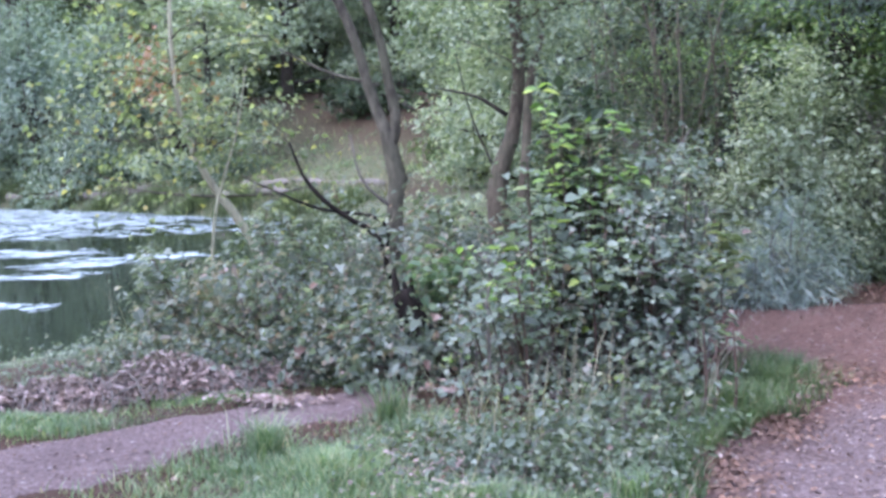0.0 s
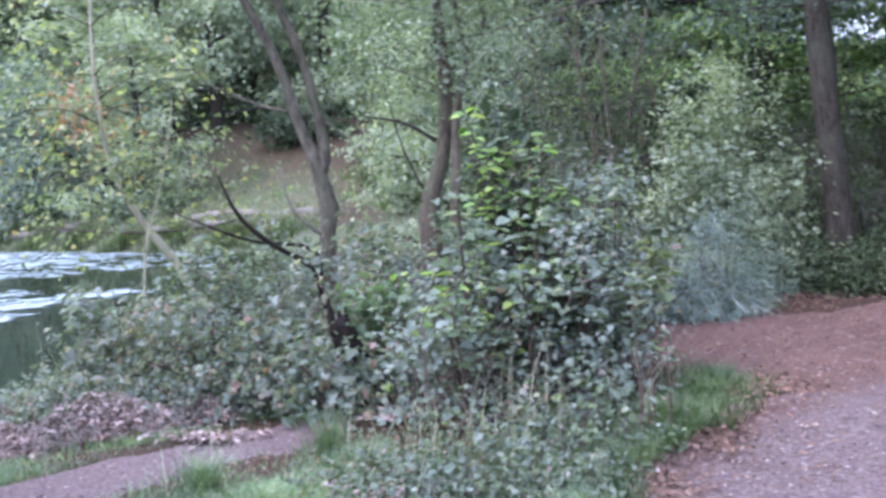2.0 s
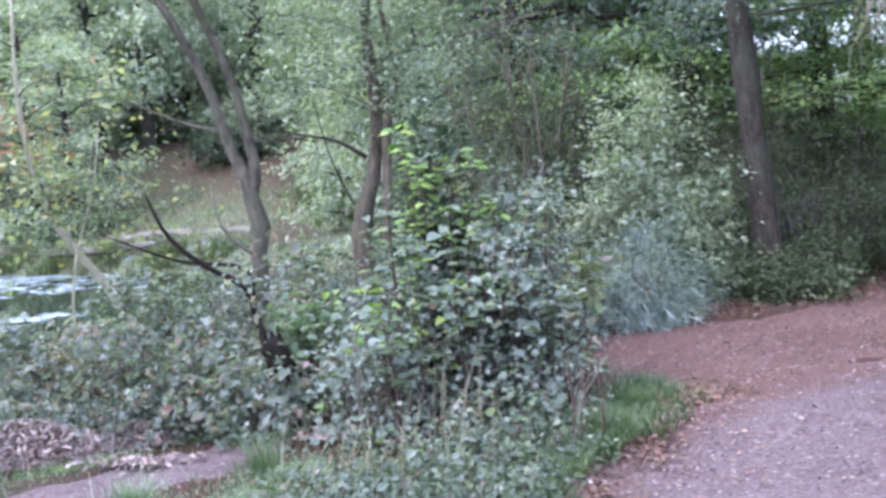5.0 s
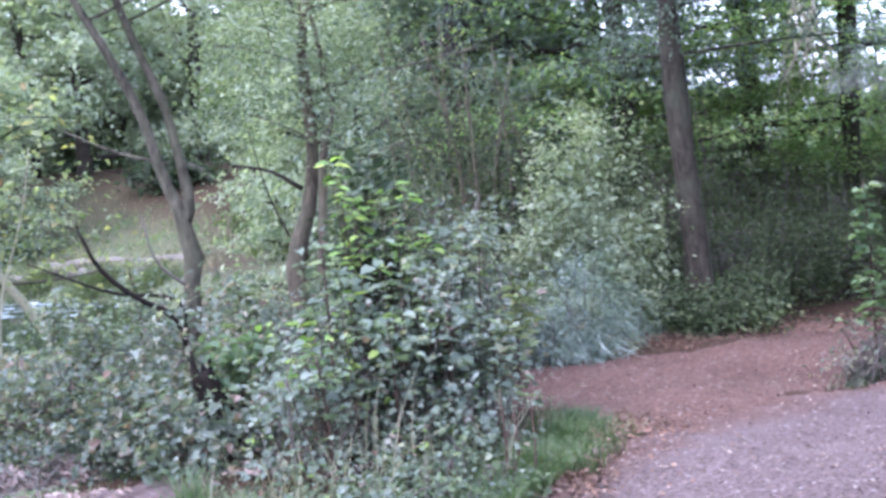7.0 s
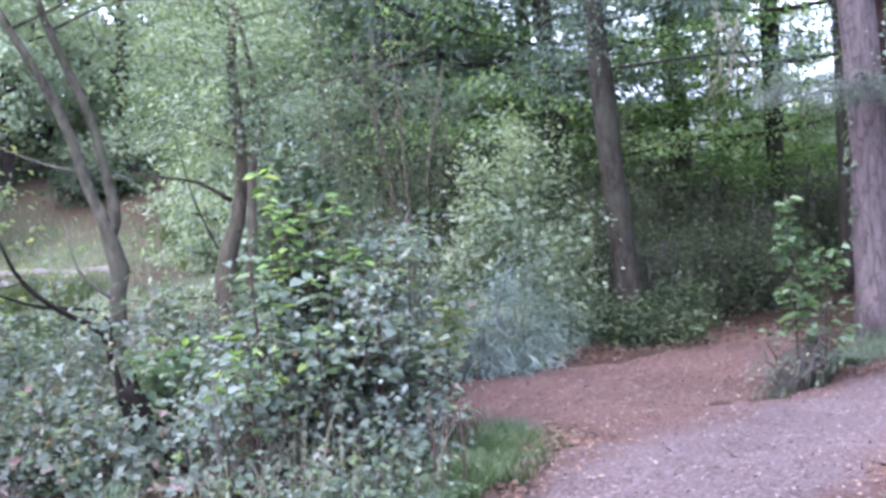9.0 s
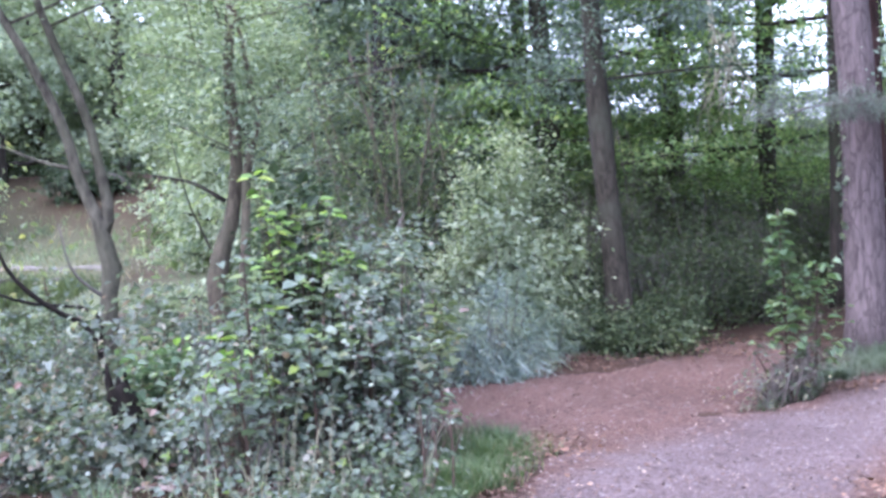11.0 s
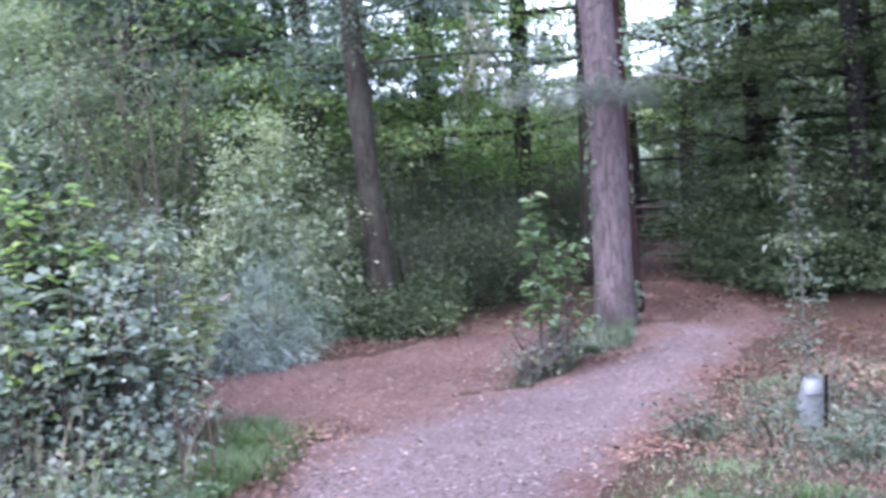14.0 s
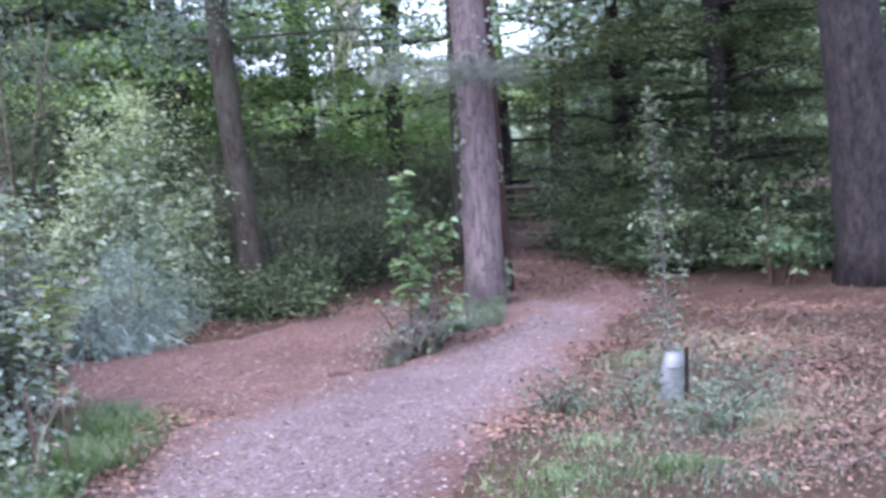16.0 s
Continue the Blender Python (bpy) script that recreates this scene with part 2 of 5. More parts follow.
def path_material():
    """Compacted mauve gravel that gives way to reddish trodden earth and needles (the mesh says where)."""
    m, nt, bsdf, out = material("path_gravel_and_earth")
    fine = noise_tex(nt, 42.0, 7.0, None, 0.8)
    gravel = ramp(nt, fine, [(0.36, (0.04, 0.028, 0.027)), (0.5, (0.099, 0.073, 0.071)), (0.66, (0.185, 0.151, 0.144))])
    earth = ramp(nt, fine, [(0.36, (0.031, 0.017, 0.014)), (0.5, (0.085, 0.05, 0.04)), (0.66, (0.15, 0.097, 0.076))])
    at = nt.nodes.new("ShaderNodeAttribute")
    at.attribute_name = "earth"
    add = nt.nodes.new("ShaderNodeMath")
    add.operation = "ADD"
    nt.links.new(at.outputs["Fac"], add.inputs[0])
    nt.links.new(noise_tex(nt, 2.2, 5.0), add.inputs[1])
    where = ramp(nt, add.outputs[0], [(0.62, (0, 0, 0)), (1.1, (1, 1, 1))])
    col = blend(nt, "MIX", where, gravel, earth)
    col = blend(nt, "MULTIPLY", 1.0, col, ramp(nt, noise_tex(nt, 0.9, 4.0), [(0.3, (0.78, 0.74, 0.74)), (0.7, (1.15, 1.13, 1.13))]))
    v = nt.nodes.new("ShaderNodeTexVoronoi")
    v.inputs["Scale"].default_value = 26.0
    co = nt.nodes.new("ShaderNodeTexCoord")
    nt.links.new(co.outputs["Object"], v.inputs["Vector"])
    sep = nt.nodes.new("ShaderNodeSeparateColor")
    nt.links.new(v.outputs["Color"], sep.inputs[0])
    pale = blend(nt, "MULTIPLY", 1.0, ramp(nt, sep.outputs[0], [(0.86, (0, 0, 0)), (0.9, (1, 1, 1))]), ramp(nt, v.outputs["Distance"], [(0.2, (1, 1, 1)), (0.4, (0, 0, 0))]))
    col = blend(nt, "MIX", pale, col, (0.216, 0.186, 0.18))
    nt.links.new(col, bsdf.inputs["Base Color"])
    bsdf.inputs["Roughness"].default_value = 0.9
    bsdf.inputs["Specular IOR Level"].default_value = 0.16
    bumped(nt, bsdf, fine, 0.9, 0.015)
    return m


PATH = path_material()
PLASTIC = plain_material("weathered_white_plastic", (0.06, 0.062, 0.062), (0.162, 0.165, 0.165), 9.0, 0.5)
FENCE_WOOD = plain_material("weathered_fence_wood", (0.06, 0.042, 0.035), (0.138, 0.099, 0.084), 6.0, 0.85, 0.004, (1, 8, 8))
STAKE_WOOD = plain_material("dark_stake_wood", (0.03, 0.024, 0.021), (0.078, 0.06, 0.051), 8.0, 0.9)


def water_material():
    m, nt, bsdf, out = material("still_pond_water")
    bsdf.inputs["Base Color"].default_value = (0.012, 0.016, 0.01, 1)
    bsdf.inputs["Roughness"].default_value = 0.03
    bsdf.inputs["IOR"].default_value = 1.33
    bsdf.inputs["Specular IOR Level"].default_value = 0.16
    bumped(nt, bsdf, noise_tex(nt, 2.4, 4.0, (0.5, 1.6, 1)), 0.06, 0.02)
    return m


WATER = water_material()
PALE_PATCH = plain_material("pale_water_patches", (0.08, 0.105, 0.1), (0.31, 0.365, 0.375), 3.5, 0.85, 0.004)


# ---- geometry helpers ----
class Geo:
    """Collects points and faces of one mesh."""

    def __init__(self):
        self.points, self.faces, self.count = [], [], 0

    def add(self, points, *faces):
        points = np.asarray(points, dtype=np.float64).reshape(-1, 3)
        self.points.append(points)
        for f in faces:
            if len(f):
                self.faces.append(np.asarray(f, dtype=np.int64) + self.count)
        self.count += len(points)
        return self

    def mesh(self, name, mat, smooth=False):
        me = bpy.data.meshes.new(name)
        pts = np.concatenate(self.points)
        loops = np.concatenate([f.ravel() for f in self.faces])
        sizes = np.concatenate([np.full(len(f), f.shape[1]) for f in self.faces])
        starts = np.concatenate(([0], np.cumsum(sizes)[:-1]))
        me.vertices.add(len(pts))
        me.vertices.foreach_set("co", pts.ravel())
        me.loops.add(len(loops))
        me.loops.foreach_set("vertex_index", loops)
        me.polygons.add(len(sizes))
        me.polygons.foreach_set("loop_start", starts)
        me.polygons.foreach_set("use_smooth", np.full(len(sizes), smooth))
        me.update(calc_edges=True)
        me.validate()
        me.materials.append(mat)
        return me


def part(name, geo, mat, parent, label="", smooth=False):
    ob = new(name, geo.mesh(name, mat, smooth))
    ob.parent = parent
    return tagged(ob, label)


def thing(name, at, label, category, group="", kind="", turn=0.0):
    ob = new(name)
    ob.empty_display_size = 0.1
    ob.matrix_basis = pose(*at, 0, 0, turn)
    return tagged(ob, label, category, group, kind)


def solo(name, geo, mat, label, category, kind="", at=(0, 0, 0), smooth=False, group=""):
    ob = new(name, geo.mesh(name, mat, smooth))
    ob.location = at
    return tagged(ob, label, category, group, kind)


def unit(v):
    return v / np.maximum(np.linalg.norm(v, axis=-1, keepdims=True), 1e-9)


def tube(geo, path, radii, sides=8, wobble=0.0, rng=None):
    """A round limb along a bent line, thinner or thicker as it goes; closed at both ends."""
    path = np.asarray(path, float)
    n = len(path)
    radii = np.broadcast_to(np.asarray(radii, float), (n,))
    along = unit(np.gradient(path, axis=0))
    ref = np.array([0.31, 0.95, 0.05]) if abs(along[0, 2]) > 0.5 else np.array([0.05, 0.1, 1.0])
    a = unit(np.cross(along, ref))
    b = np.cross(along, a)
    turn = np.linspace(0, 2 * np.pi, sides, endpoint=False)
    r = radii[:, None] * np.ones(sides)
    if wobble and rng is not None:
        r = r * (1 + wobble * rng.normal(size=(n, sides)))
    ring = path[:, None] + r[..., None] * (np.cos(turn)[None, :, None] * a[:, None] + np.sin(turn)[None, :, None] * b[:, None])
    i = np.arange(n - 1)[:, None] * sides
    j = np.arange(sides)[None]
    k = (j + 1) % sides
    quads = np.stack([i + j, i + k, i + sides + k, i + sides + j], -1).reshape(-1, 4)
    caps = np.array([np.arange(sides)[::-1], np.arange(sides) + (n - 1) * sides])
    geo.add(ring, quads, caps)


def smooth_line(points, n):
    """n points on a smooth curve through the given ones (with their radii, if they have a fourth number)."""
    p = np.asarray(points, float)
    t = np.concatenate(([0], np.cumsum(np.linalg.norm(np.diff(p[:, :3], axis=0), axis=1))))
    m = np.gradient(p, t, axis=0) if len(p) > 2 else np.repeat((p[1:] - p[:1]) / t[-1], 2, 0)
    out = []
    for s in np.linspace(0, t[-1], n):
        i = min(np.searchsorted(t, s, "right") - 1, len(t) - 2)
        h = t[i + 1] - t[i]
        u = (s - t[i]) / h
        out.append((2 * u**3 - 3 * u**2 + 1) * p[i] + (u**3 - 2 * u**2 + u) * h * m[i] + (3 * u**2 - 2 * u**3) * p[i + 1] + (u**3 - u**2) * h * m[i + 1])
    return np.array(out)


def limb(geo, points, n=10, sides=8, rng=None, wobble=0.04):
    s = smooth_line(points, n)
    tube(geo, s[:, :3], np.maximum(s[:, 3], 0.002), sides, wobble, rng)
    return s


def leaves(geo, at, out, size, rng, aspect=0.6, up=0.7, droop=0.25, shape="simple", jitter=0.5, fold=0.18):
    """Single leaves at the given places: out is the way each looks away from its plant."""
    n = len(at)
    normal = unit(out * (1 - up) + np.array([0, 0, 1.0]) * up + rng.normal(size=(n, 3)) * jitter)
    along = rng.normal(size=(n, 3)) + out * 0.9 + np.array([0, 0, -droop])
    along = unit(along - normal * (along * normal).sum(1, keepdims=True))
    side = np.cross(normal, along)
    long = (size * np.clip(np.exp(rng.normal(size=n) * 0.3), 0.45, 1.7))[:, None]
    wide = long * aspect * rng.uniform(0.8, 1.2, n)[:, None]
    lift = normal * wide * fold * 1.5
    first = np.arange(n)[:, None]
    if shape == "simple":
        p = np.stack([at, at + along * long * 0.45 + side * wide * 0.5 + lift, at + along * long, at + along * long * 0.45 - side * wide * 0.5 + lift], 1)
        geo.add(p, np.concatenate([first * 4 + [0, 1, 2], first * 4 + [0, 2, 3]]))
    elif shape == "broad":
        p = np.stack([at, at + along * long * 0.22 + side * wide * 0.48 + lift, at + along * long * 0.62 + side * wide * 0.4 + lift * 0.7, at + along * long - lift * 0.5,
                      at + along * long * 0.62 - side * wide * 0.4 + lift * 0.7, at + along * long * 0.22 - side * wide * 0.48 + lift], 1)
        geo.add(p, np.concatenate([first * 6 + [0, 1, 2, 3], first * 6 + [0, 3, 4, 5]]))


def clumps(geo, centres, spread, per, size, rng, heart=None, flat=1.0, **kw):
    """Tufts of leaves round each centre."""
    centres = np.asarray(centres, float)
    heart = centres.mean(0) if heart is None else np.asarray(heart, float)
    c = np.repeat(centres, per, 0)
    off = rng.normal(size=c.shape) * np.array([1, 1, flat]) * spread
    at = c + off
    leaves(geo, at, unit(at - heart), size, rng, **kw)


def grow(rng, trunk, start, number, reach, rise, twigs=3, droop=0.0, taper=0.45):
    """Side limbs off a trunk line and the ends of their twigs: lists of limbs (points with radii) and tips."""
    n = len(trunk)
    out, small, tips = [], [], []
    for k in range(number):
        f = start + (0.98 - start) * (k + rng.uniform(0, 0.9)) / number
        i = int(f * (n - 1))
        p, r = trunk[i, :3], trunk[i, 3]
        a = k * 2.4 + rng.uniform(-0.5, 0.5)
        long = reach * (1.15 - 0.75 * (f - start) / (1 - start)) * rng.uniform(0.7, 1.2)
        d = np.array([math.cos(a), math.sin(a), rise * rng.uniform(0.6, 1.4)])
        mid = p + d * long * 0.5 + rng.normal(size=3) * 0.05 * long
        end = p + d * long + np.array([0, 0, -droop * long])
        out.append([(*p, r * taper), (*mid, r * taper * 0.65), (*end, 0.006)])
        tips += [mid, end, (mid + end) / 2]
        for _ in range(twigs):
            s = rng.uniform(0.3, 0.95)
            q = p + (end - p) * s + np.array([0, 0, droop * long * 0.3])
            e = q + unit(rng.normal(size=3) * np.array([1, 1, 0.5]) + d * 0.5) * long * rng.uniform(0.25, 0.5) - np.array([0, 0, droop * long * 0.2])
            small.append([(*q, r * taper * 0.35), (*((q + e) / 2 + rng.normal(size=3) * 0.03), r * taper * 0.22), (*e, 0.004)])
            tips += [e, (q + e) / 2]
    return out, small, np.array(tips)


def add_limbs(top, arms, small, bark, rng, joined=False, sides=5, name="limb"):
    """Main limbs as parts of their own; fine twigs joined."""
    rest = Geo()
    for line in arms:
        if joined:
            limb(rest, line, 6, sides, rng)
        else:
            g = Geo()
            limb(g, line, 6, sides, rng)
            part(name, g, bark, top, smooth=True)
    for line in small:
        limb(rest, line, 5, sides, rng)
    if rest.count:
        tagged(part("twigwork", rest, bark, top, smooth=True), kind="stuff")


def tree(name, at, line, label, category, bark, leaf, seed, start=0.3, number=12, reach=1.5, rise=0.5, twigs=3, droop=0.0,
         per=40, spread=0.22, size=0.08, flat=0.7, sides=12, turn=0.0, aspect=0.6, up=0.6, group="", high=None, keep=1.0, limb_sides=5, joined=False, arm=0.45, tilt=0.5):
    """A tree with its foot at the given place; line: points of its trunk with radii, from the foot."""
    rng = np.random.default_rng(seed)
    top = thing(name, at, label, category, group, turn=turn)
    g = Geo()
    trunk = limb(g, line, 22, sides, rng)
    part("trunk", g, bark, top, smooth=True)
    arms, small, tips = grow(rng, trunk, start, number, reach, rise, twigs, droop, arm)
    add_limbs(top, arms, small, bark, rng, joined, limb_sides)
    if high is not None:
        tips = tips[(tips[:, 2] < high) | (rng.random(len(tips)) < keep)]
    g = Geo()
    clumps(g, tips, spread, per, size, rng, heart=trunk[len(trunk) // 2, :3], flat=flat, aspect=aspect, up=up, jitter=tilt)
    part("crown", g, leaf, top)
    return top


def shrub(name, at, radii, label, category, leaf, seed, count=60, per=70, size=0.06, spread=0.12, stems=9, bark=None, shape="simple", aspect=0.6,
          up=0.55, low=0.05, group="", ragged=0.25, stem_part="stem", leaf_part="foliage", droop=0.25, flat=0.8, canes=0, other=None, share=0.3, fine=1.0, tilt=0.5):
    """A bush: stems that fan out from the foot and tufts of leaves along and round their ends."""
    rng = np.random.default_rng(seed)
    top = thing(name, at, label, category, group)
    d = unit(rng.normal(size=(count, 3)) * np.array([1, 1, 0.8]))
    d[:, 2] = np.abs(d[:, 2])
    r = rng.uniform(0.35, 1.0, count) ** 0.6 * (1 + ragged * np.clip(rng.normal(size=count), -2, 1.2))
    c = d * r[:, None] * np.asarray(radii)
    c[:, 2] = np.maximum(c[:, 2], low) + rng.uniform(0, 0.1, count)
    for k in range(stems):
        e = c[int(rng.integers(count))]
        g = Geo()
        foot = np.array([e[0] * 0.35, e[1] * 0.35, -0.05])
        limb(g, [(*foot, 0.012), (*(foot * 0.5 + e * 0.5 + np.array([0, 0, 0.06])), 0.009), (*(e * 1.04), 0.004)], 7, 5, rng)
        part(stem_part, g, bark or STEM, top, smooth=True)
    if canes:
        g = Geo()
        for _ in range(canes):
            p, q = c[int(rng.integers(count))] * rng.uniform(0.3, 0.9), c[int(rng.integers(count))] * rng.uniform(0.8, 1.25)
            m = (p + q) / 2 + np.array([0, 0, rng.uniform(0.05, 0.3) * radii[2]]) + rng.normal(size=3) * 0.06
            limb(g, [(p[0], p[1], max(p[2] - 0.25, -0.03), 0.006), (*m, 0.0045), (*q, 0.002)], 7, 4, rng)
        tagged(part("cane_tangle", g, BARK_PALE, top, smooth=True), kind="stuff")
    kind_of = rng.random(count) < share if other else np.zeros(count, bool)
    for pick, mat, name in ((~kind_of, leaf, leaf_part), (kind_of, other, "mixed_growth")):
        if not pick.any():
            continue
        g = Geo()
        sizes = np.clip(np.exp(rng.normal(size=count) * 0.3), 0.6, 1.6)
        for grade in (0.8, 1.25):
            some = pick & ((sizes < 1.0) == (grade < 1.0))
            if some.any():
                clumps(g, c[some], spread * grade, int(per * (1.0 if mat is leaf else fine ** -1.6)), size * grade * (1.0 if mat is leaf else fine), rng, heart=(0, 0, radii[2] * 0.2), aspect=aspect, shape=shape, up=up, droop=droop, flat=flat, jitter=tilt)
        tagged(part(name, g, mat, top), kind="stuff" if mat is other else "")
    return top


# ---- the lie of the land ----
POND = np.array([(-60, 12), (-14, 9.2), (-8, 9.0), (-4.6, 9.8), (-3.3, 10.6), (-2.5, 12.2), (-1.6, 15), (-1.2, 20), (-2.4, 25), (-4.9, 27), (-11.3, 33), (-15, 35.5), (-60, 45)], float)
WATER_LEVEL = -0.45


def pond_distance(x, y):
    """Metres to the pond's edge: minus inside."""
    best = np.full(x.shape, 1e9)
    inside = np.zeros(x.shape, bool)
    for (ax, ay), (bx, by) in zip(POND, np.roll(POND, -1, 0)):
        t = np.clip(((x - ax) * (bx - ax) + (y - ay) * (by - ay)) / ((bx - ax) ** 2 + (by - ay) ** 2), 0, 1)
        best = np.minimum(best, np.hypot(x - ax - t * (bx - ax), y - ay - t * (by - ay)))
        cross = (ay > y) != (by > y)
        with np.errstate(divide="ignore", invalid="ignore"):
            inside ^= cross & (x < (bx - ax) * (y - ay) / (by - ay if by != ay else 1e-9) + ax)
    return np.where(inside, -best, best)


def ease(a, b, v):
    t = np.clip((v - a) / (b - a), 0, 1)
    return t * t * (3 - 2 * t)


def ground_height(x, y):
    x, y = np.asarray(x, float), np.asarray(y, float)
    d = pond_distance(x, y)
    h = 0.03 * np.sin(1.3 * x + 0.4) * np.sin(1.1 * y) + 0.015 * np.sin(3.7 * x + 2.1 * y) + 0.01 * np.sin(7.1 * x - 5.3 * y)
    h = h * ease(0, 3, np.hypot(x, y) - 3)
    h = h - 0.32 * ease(3.6, 0.3, d) * ease(14, 10, y) - 1.2 * ease(0.7, -1.6, d)
    h = h + 2.6 * ease(22, 40, y) * ease(8, -2, x) * ease(0.2, 9, d)
    h = h + 0.8 * ease(20, 60, y) * ease(0.2, 9, d)
    h = h + 0.2 * np.exp(-(((x + 1.0) / 3.2) ** 2 + ((y - 35.5) / 3.4) ** 2))
    return h


def z_at(x, y):
    return float(ground_height(np.array([x]), np.array([y]))[0])


def sheet(xs, ys, lift, keep=None):
    gx, gy = np.meshgrid(xs, ys)
    z = ground_height(gx, gy) + (lift(gx, gy) if callable(lift) else lift)
    n = len(xs)
    i, j = np.meshgrid(np.arange(n - 1), np.arange(len(ys) - 1))
    q = np.stack([j * n + i, j * n + i + 1, (j + 1) * n + i + 1, (j + 1) * n + i], -1).reshape(-1, 4)
    if keep is not None:
        k = keep(gx, gy).ravel()
        q = q[k[q].all(1)]
        used = np.unique(q)
        back = np.full(k.size, -1)
        back[used] = np.arange(len(used))
        return Geo().add(np.stack([gx, gy, z], -1).reshape(-1, 3)[used], back[q])
    return Geo().add(np.stack([gx, gy, z], -1).reshape(-1, 3), q)


def axis(lo, hi, step, far):
    mid = np.arange(lo, hi, step)
    grow_out = np.cumsum(step * 1.12 ** np.arange(1, 75))
    grow_out = grow_out[grow_out < far]
    return np.concatenate([lo - grow_out[::-1], mid, hi + grow_out])


def lay_ground():
    g = sheet(axis(-7, 14, 0.16, 700), axis(-1, 18, 0.16, 700), 0.0)
    ob = solo("ground", g, SOIL, "brown woodland soil with leaf litter under trees", "ground", "structure", smooth=True)
    p = np.concatenate(g.points)
    x, y = p[:, 0], p[:, 1]
    d = pond_distance(x, y)
    far = ease(17, 22, y) * ease(9, 3, np.abs(d)) * (1 - 0.85 * np.exp(-(((x + 0.7) / 1.1) ** 2 + ((y - 27) / 4.0) ** 2))) * (1 - 0.95 * np.exp(-(((x + 1.6) / 2.8) ** 2 + ((y - 34.2) / 2.6) ** 2))) + 0.7 * ease(2.5, 0.3, np.abs(d)) * ease(20, 14, y)
    ob.data.attributes.new("turf", "FLOAT", "POINT").data.foreach_set("value", np.clip(far, 0, 1))


lay_ground()

# centre lines of the two paths: x, y, half width
MAIN_PATH = [(0.4, -30, 1.2), (0.6, -6, 1.2), (1.0, 0, 1.2), (1.45, 2.8, 1.05), (1.95, 4.35, 0.98), (2.95, 5.45, 0.98), (4.0, 6.0, 0.85), (4.9, 6.5, 0.68), (6.0, 7.3, 0.55), (6.5, 7.9, 0.4)]
SIDE_PATH = [(-30, -6, 0.7), (-4.5, 3.7, 0.6), (-1.9, 5.2, 0.52), (-1.1, 5.85, 0.42), (-0.4, 6.5, 0.3), (0.6, 7.2, 0.45), (1.7, 7.75, 0.7), (2.7, 7.9, 0.85), (3.5, 7.8, 1.0), (4.4, 8.2, 0.75), (5.1, 9.0, 0.5), (5.6, 9.7, 0.35)]
LINK_PATH = [(2.6, 6.6, 0.6), (3.1, 7.2, 0.95), (3.4, 8.0, 0.8)]
LANE = [(5.9, 7.2, 0.6), (6.85, 8.1, 0.75), (7.55, 9.4, 0.62), (8.6, 11.2, 0.5), (10.5, 13.6, 0.42), (12.4, 15.6, 0.4), (15.5, 17.8, 0.4)]


def strip(line, x, y, ragged):
    """How far inside a path of that line each place lies: plus inside."""
    s = smooth_line(line, 60) if len(line) > 3 else np.array([np.array(line[0]) + (np.array(line[-1]) - np.array(line[0])) * t for t in np.linspace(0, 1, 30)])
    best = np.full(x.shape, -1e9)
    for px, py, w in s:
        best = np.maximum(best, w - np.hypot(x - px, y - py))
    for (ax, ay, aw), (bx, by, bw) in zip(s[:-1], s[1:]):
        t = np.clip(((x - ax) * (bx - ax) + (y - ay) * (by - ay)) / ((bx - ax) ** 2 + (by - ay) ** 2), 0, 1)
        best = np.maximum(best, aw + t * (bw - aw) - np.hypot(x - ax - t * (bx - ax), y - ay - t * (by - ay)))
    return best + ragged * 1.4 * (np.sin(4.1 * x + 1.7 * y) + np.sin(6.3 * y - 2.9 * x) + 0.6 * np.sin(13.7 * x + 9.1 * y) + 0.5 * np.sin(23 * x - 17 * y))


def on_main(x, y):
    return strip(MAIN_PATH, x, y, 0.03)


def on_side(x, y):
    return np.maximum(np.maximum(strip(SIDE_PATH, x, y, 0.03), strip(LANE, x, y, 0.04)), strip(LINK_PATH, x, y, 0.03))


def lay_path():
    g = sheet(np.concatenate([np.arange(-30, -6, 0.4), np.arange(-6, 8.5, 0.06), np.arange(8.5, 21, 0.1)]), np.concatenate([np.arange(-28, -4, 0.4), np.arange(-4, 2, 0.1), np.arange(2, 12, 0.06), np.arange(12, 32, 0.12)]), lambda x, y: 0.028 * ease(-0.02, 0.16, np.maximum(on_main(x, y), on_side(x, y))) - 0.012,
              lambda x, y: np.maximum(on_main(x, y), on_side(x, y)) > 0)
    ob = solo("path", g, PATH, "mauve-grey gravel woodland path merging into reddish earth", "path", "structure", smooth=True)
    p = np.concatenate(g.points)
    x, y = p[:, 0], p[:, 1]
    earth = (1 - ease(-0.6, 0.75, on_main(x, y))) * (0.05 + 0.95 * ease(-0.5, 1.2, x))
    ob.data.attributes.new("earth", "FLOAT", "POINT").data.foreach_set("value", earth)


lay_path()

# the pond
g = Geo()
g.add([(x, y, WATER_LEVEL) for x, y in POND + np.array([[-8, -1.2]] * 3 + [[0, -1.0]] + [[1.1, -0.4]] * 4 + [[1.2, 1.2]] * 5)], [list(range(len(POND)))])
solo("water", g, WATER, "dark still pond water under overhanging trees", "water", "structure")


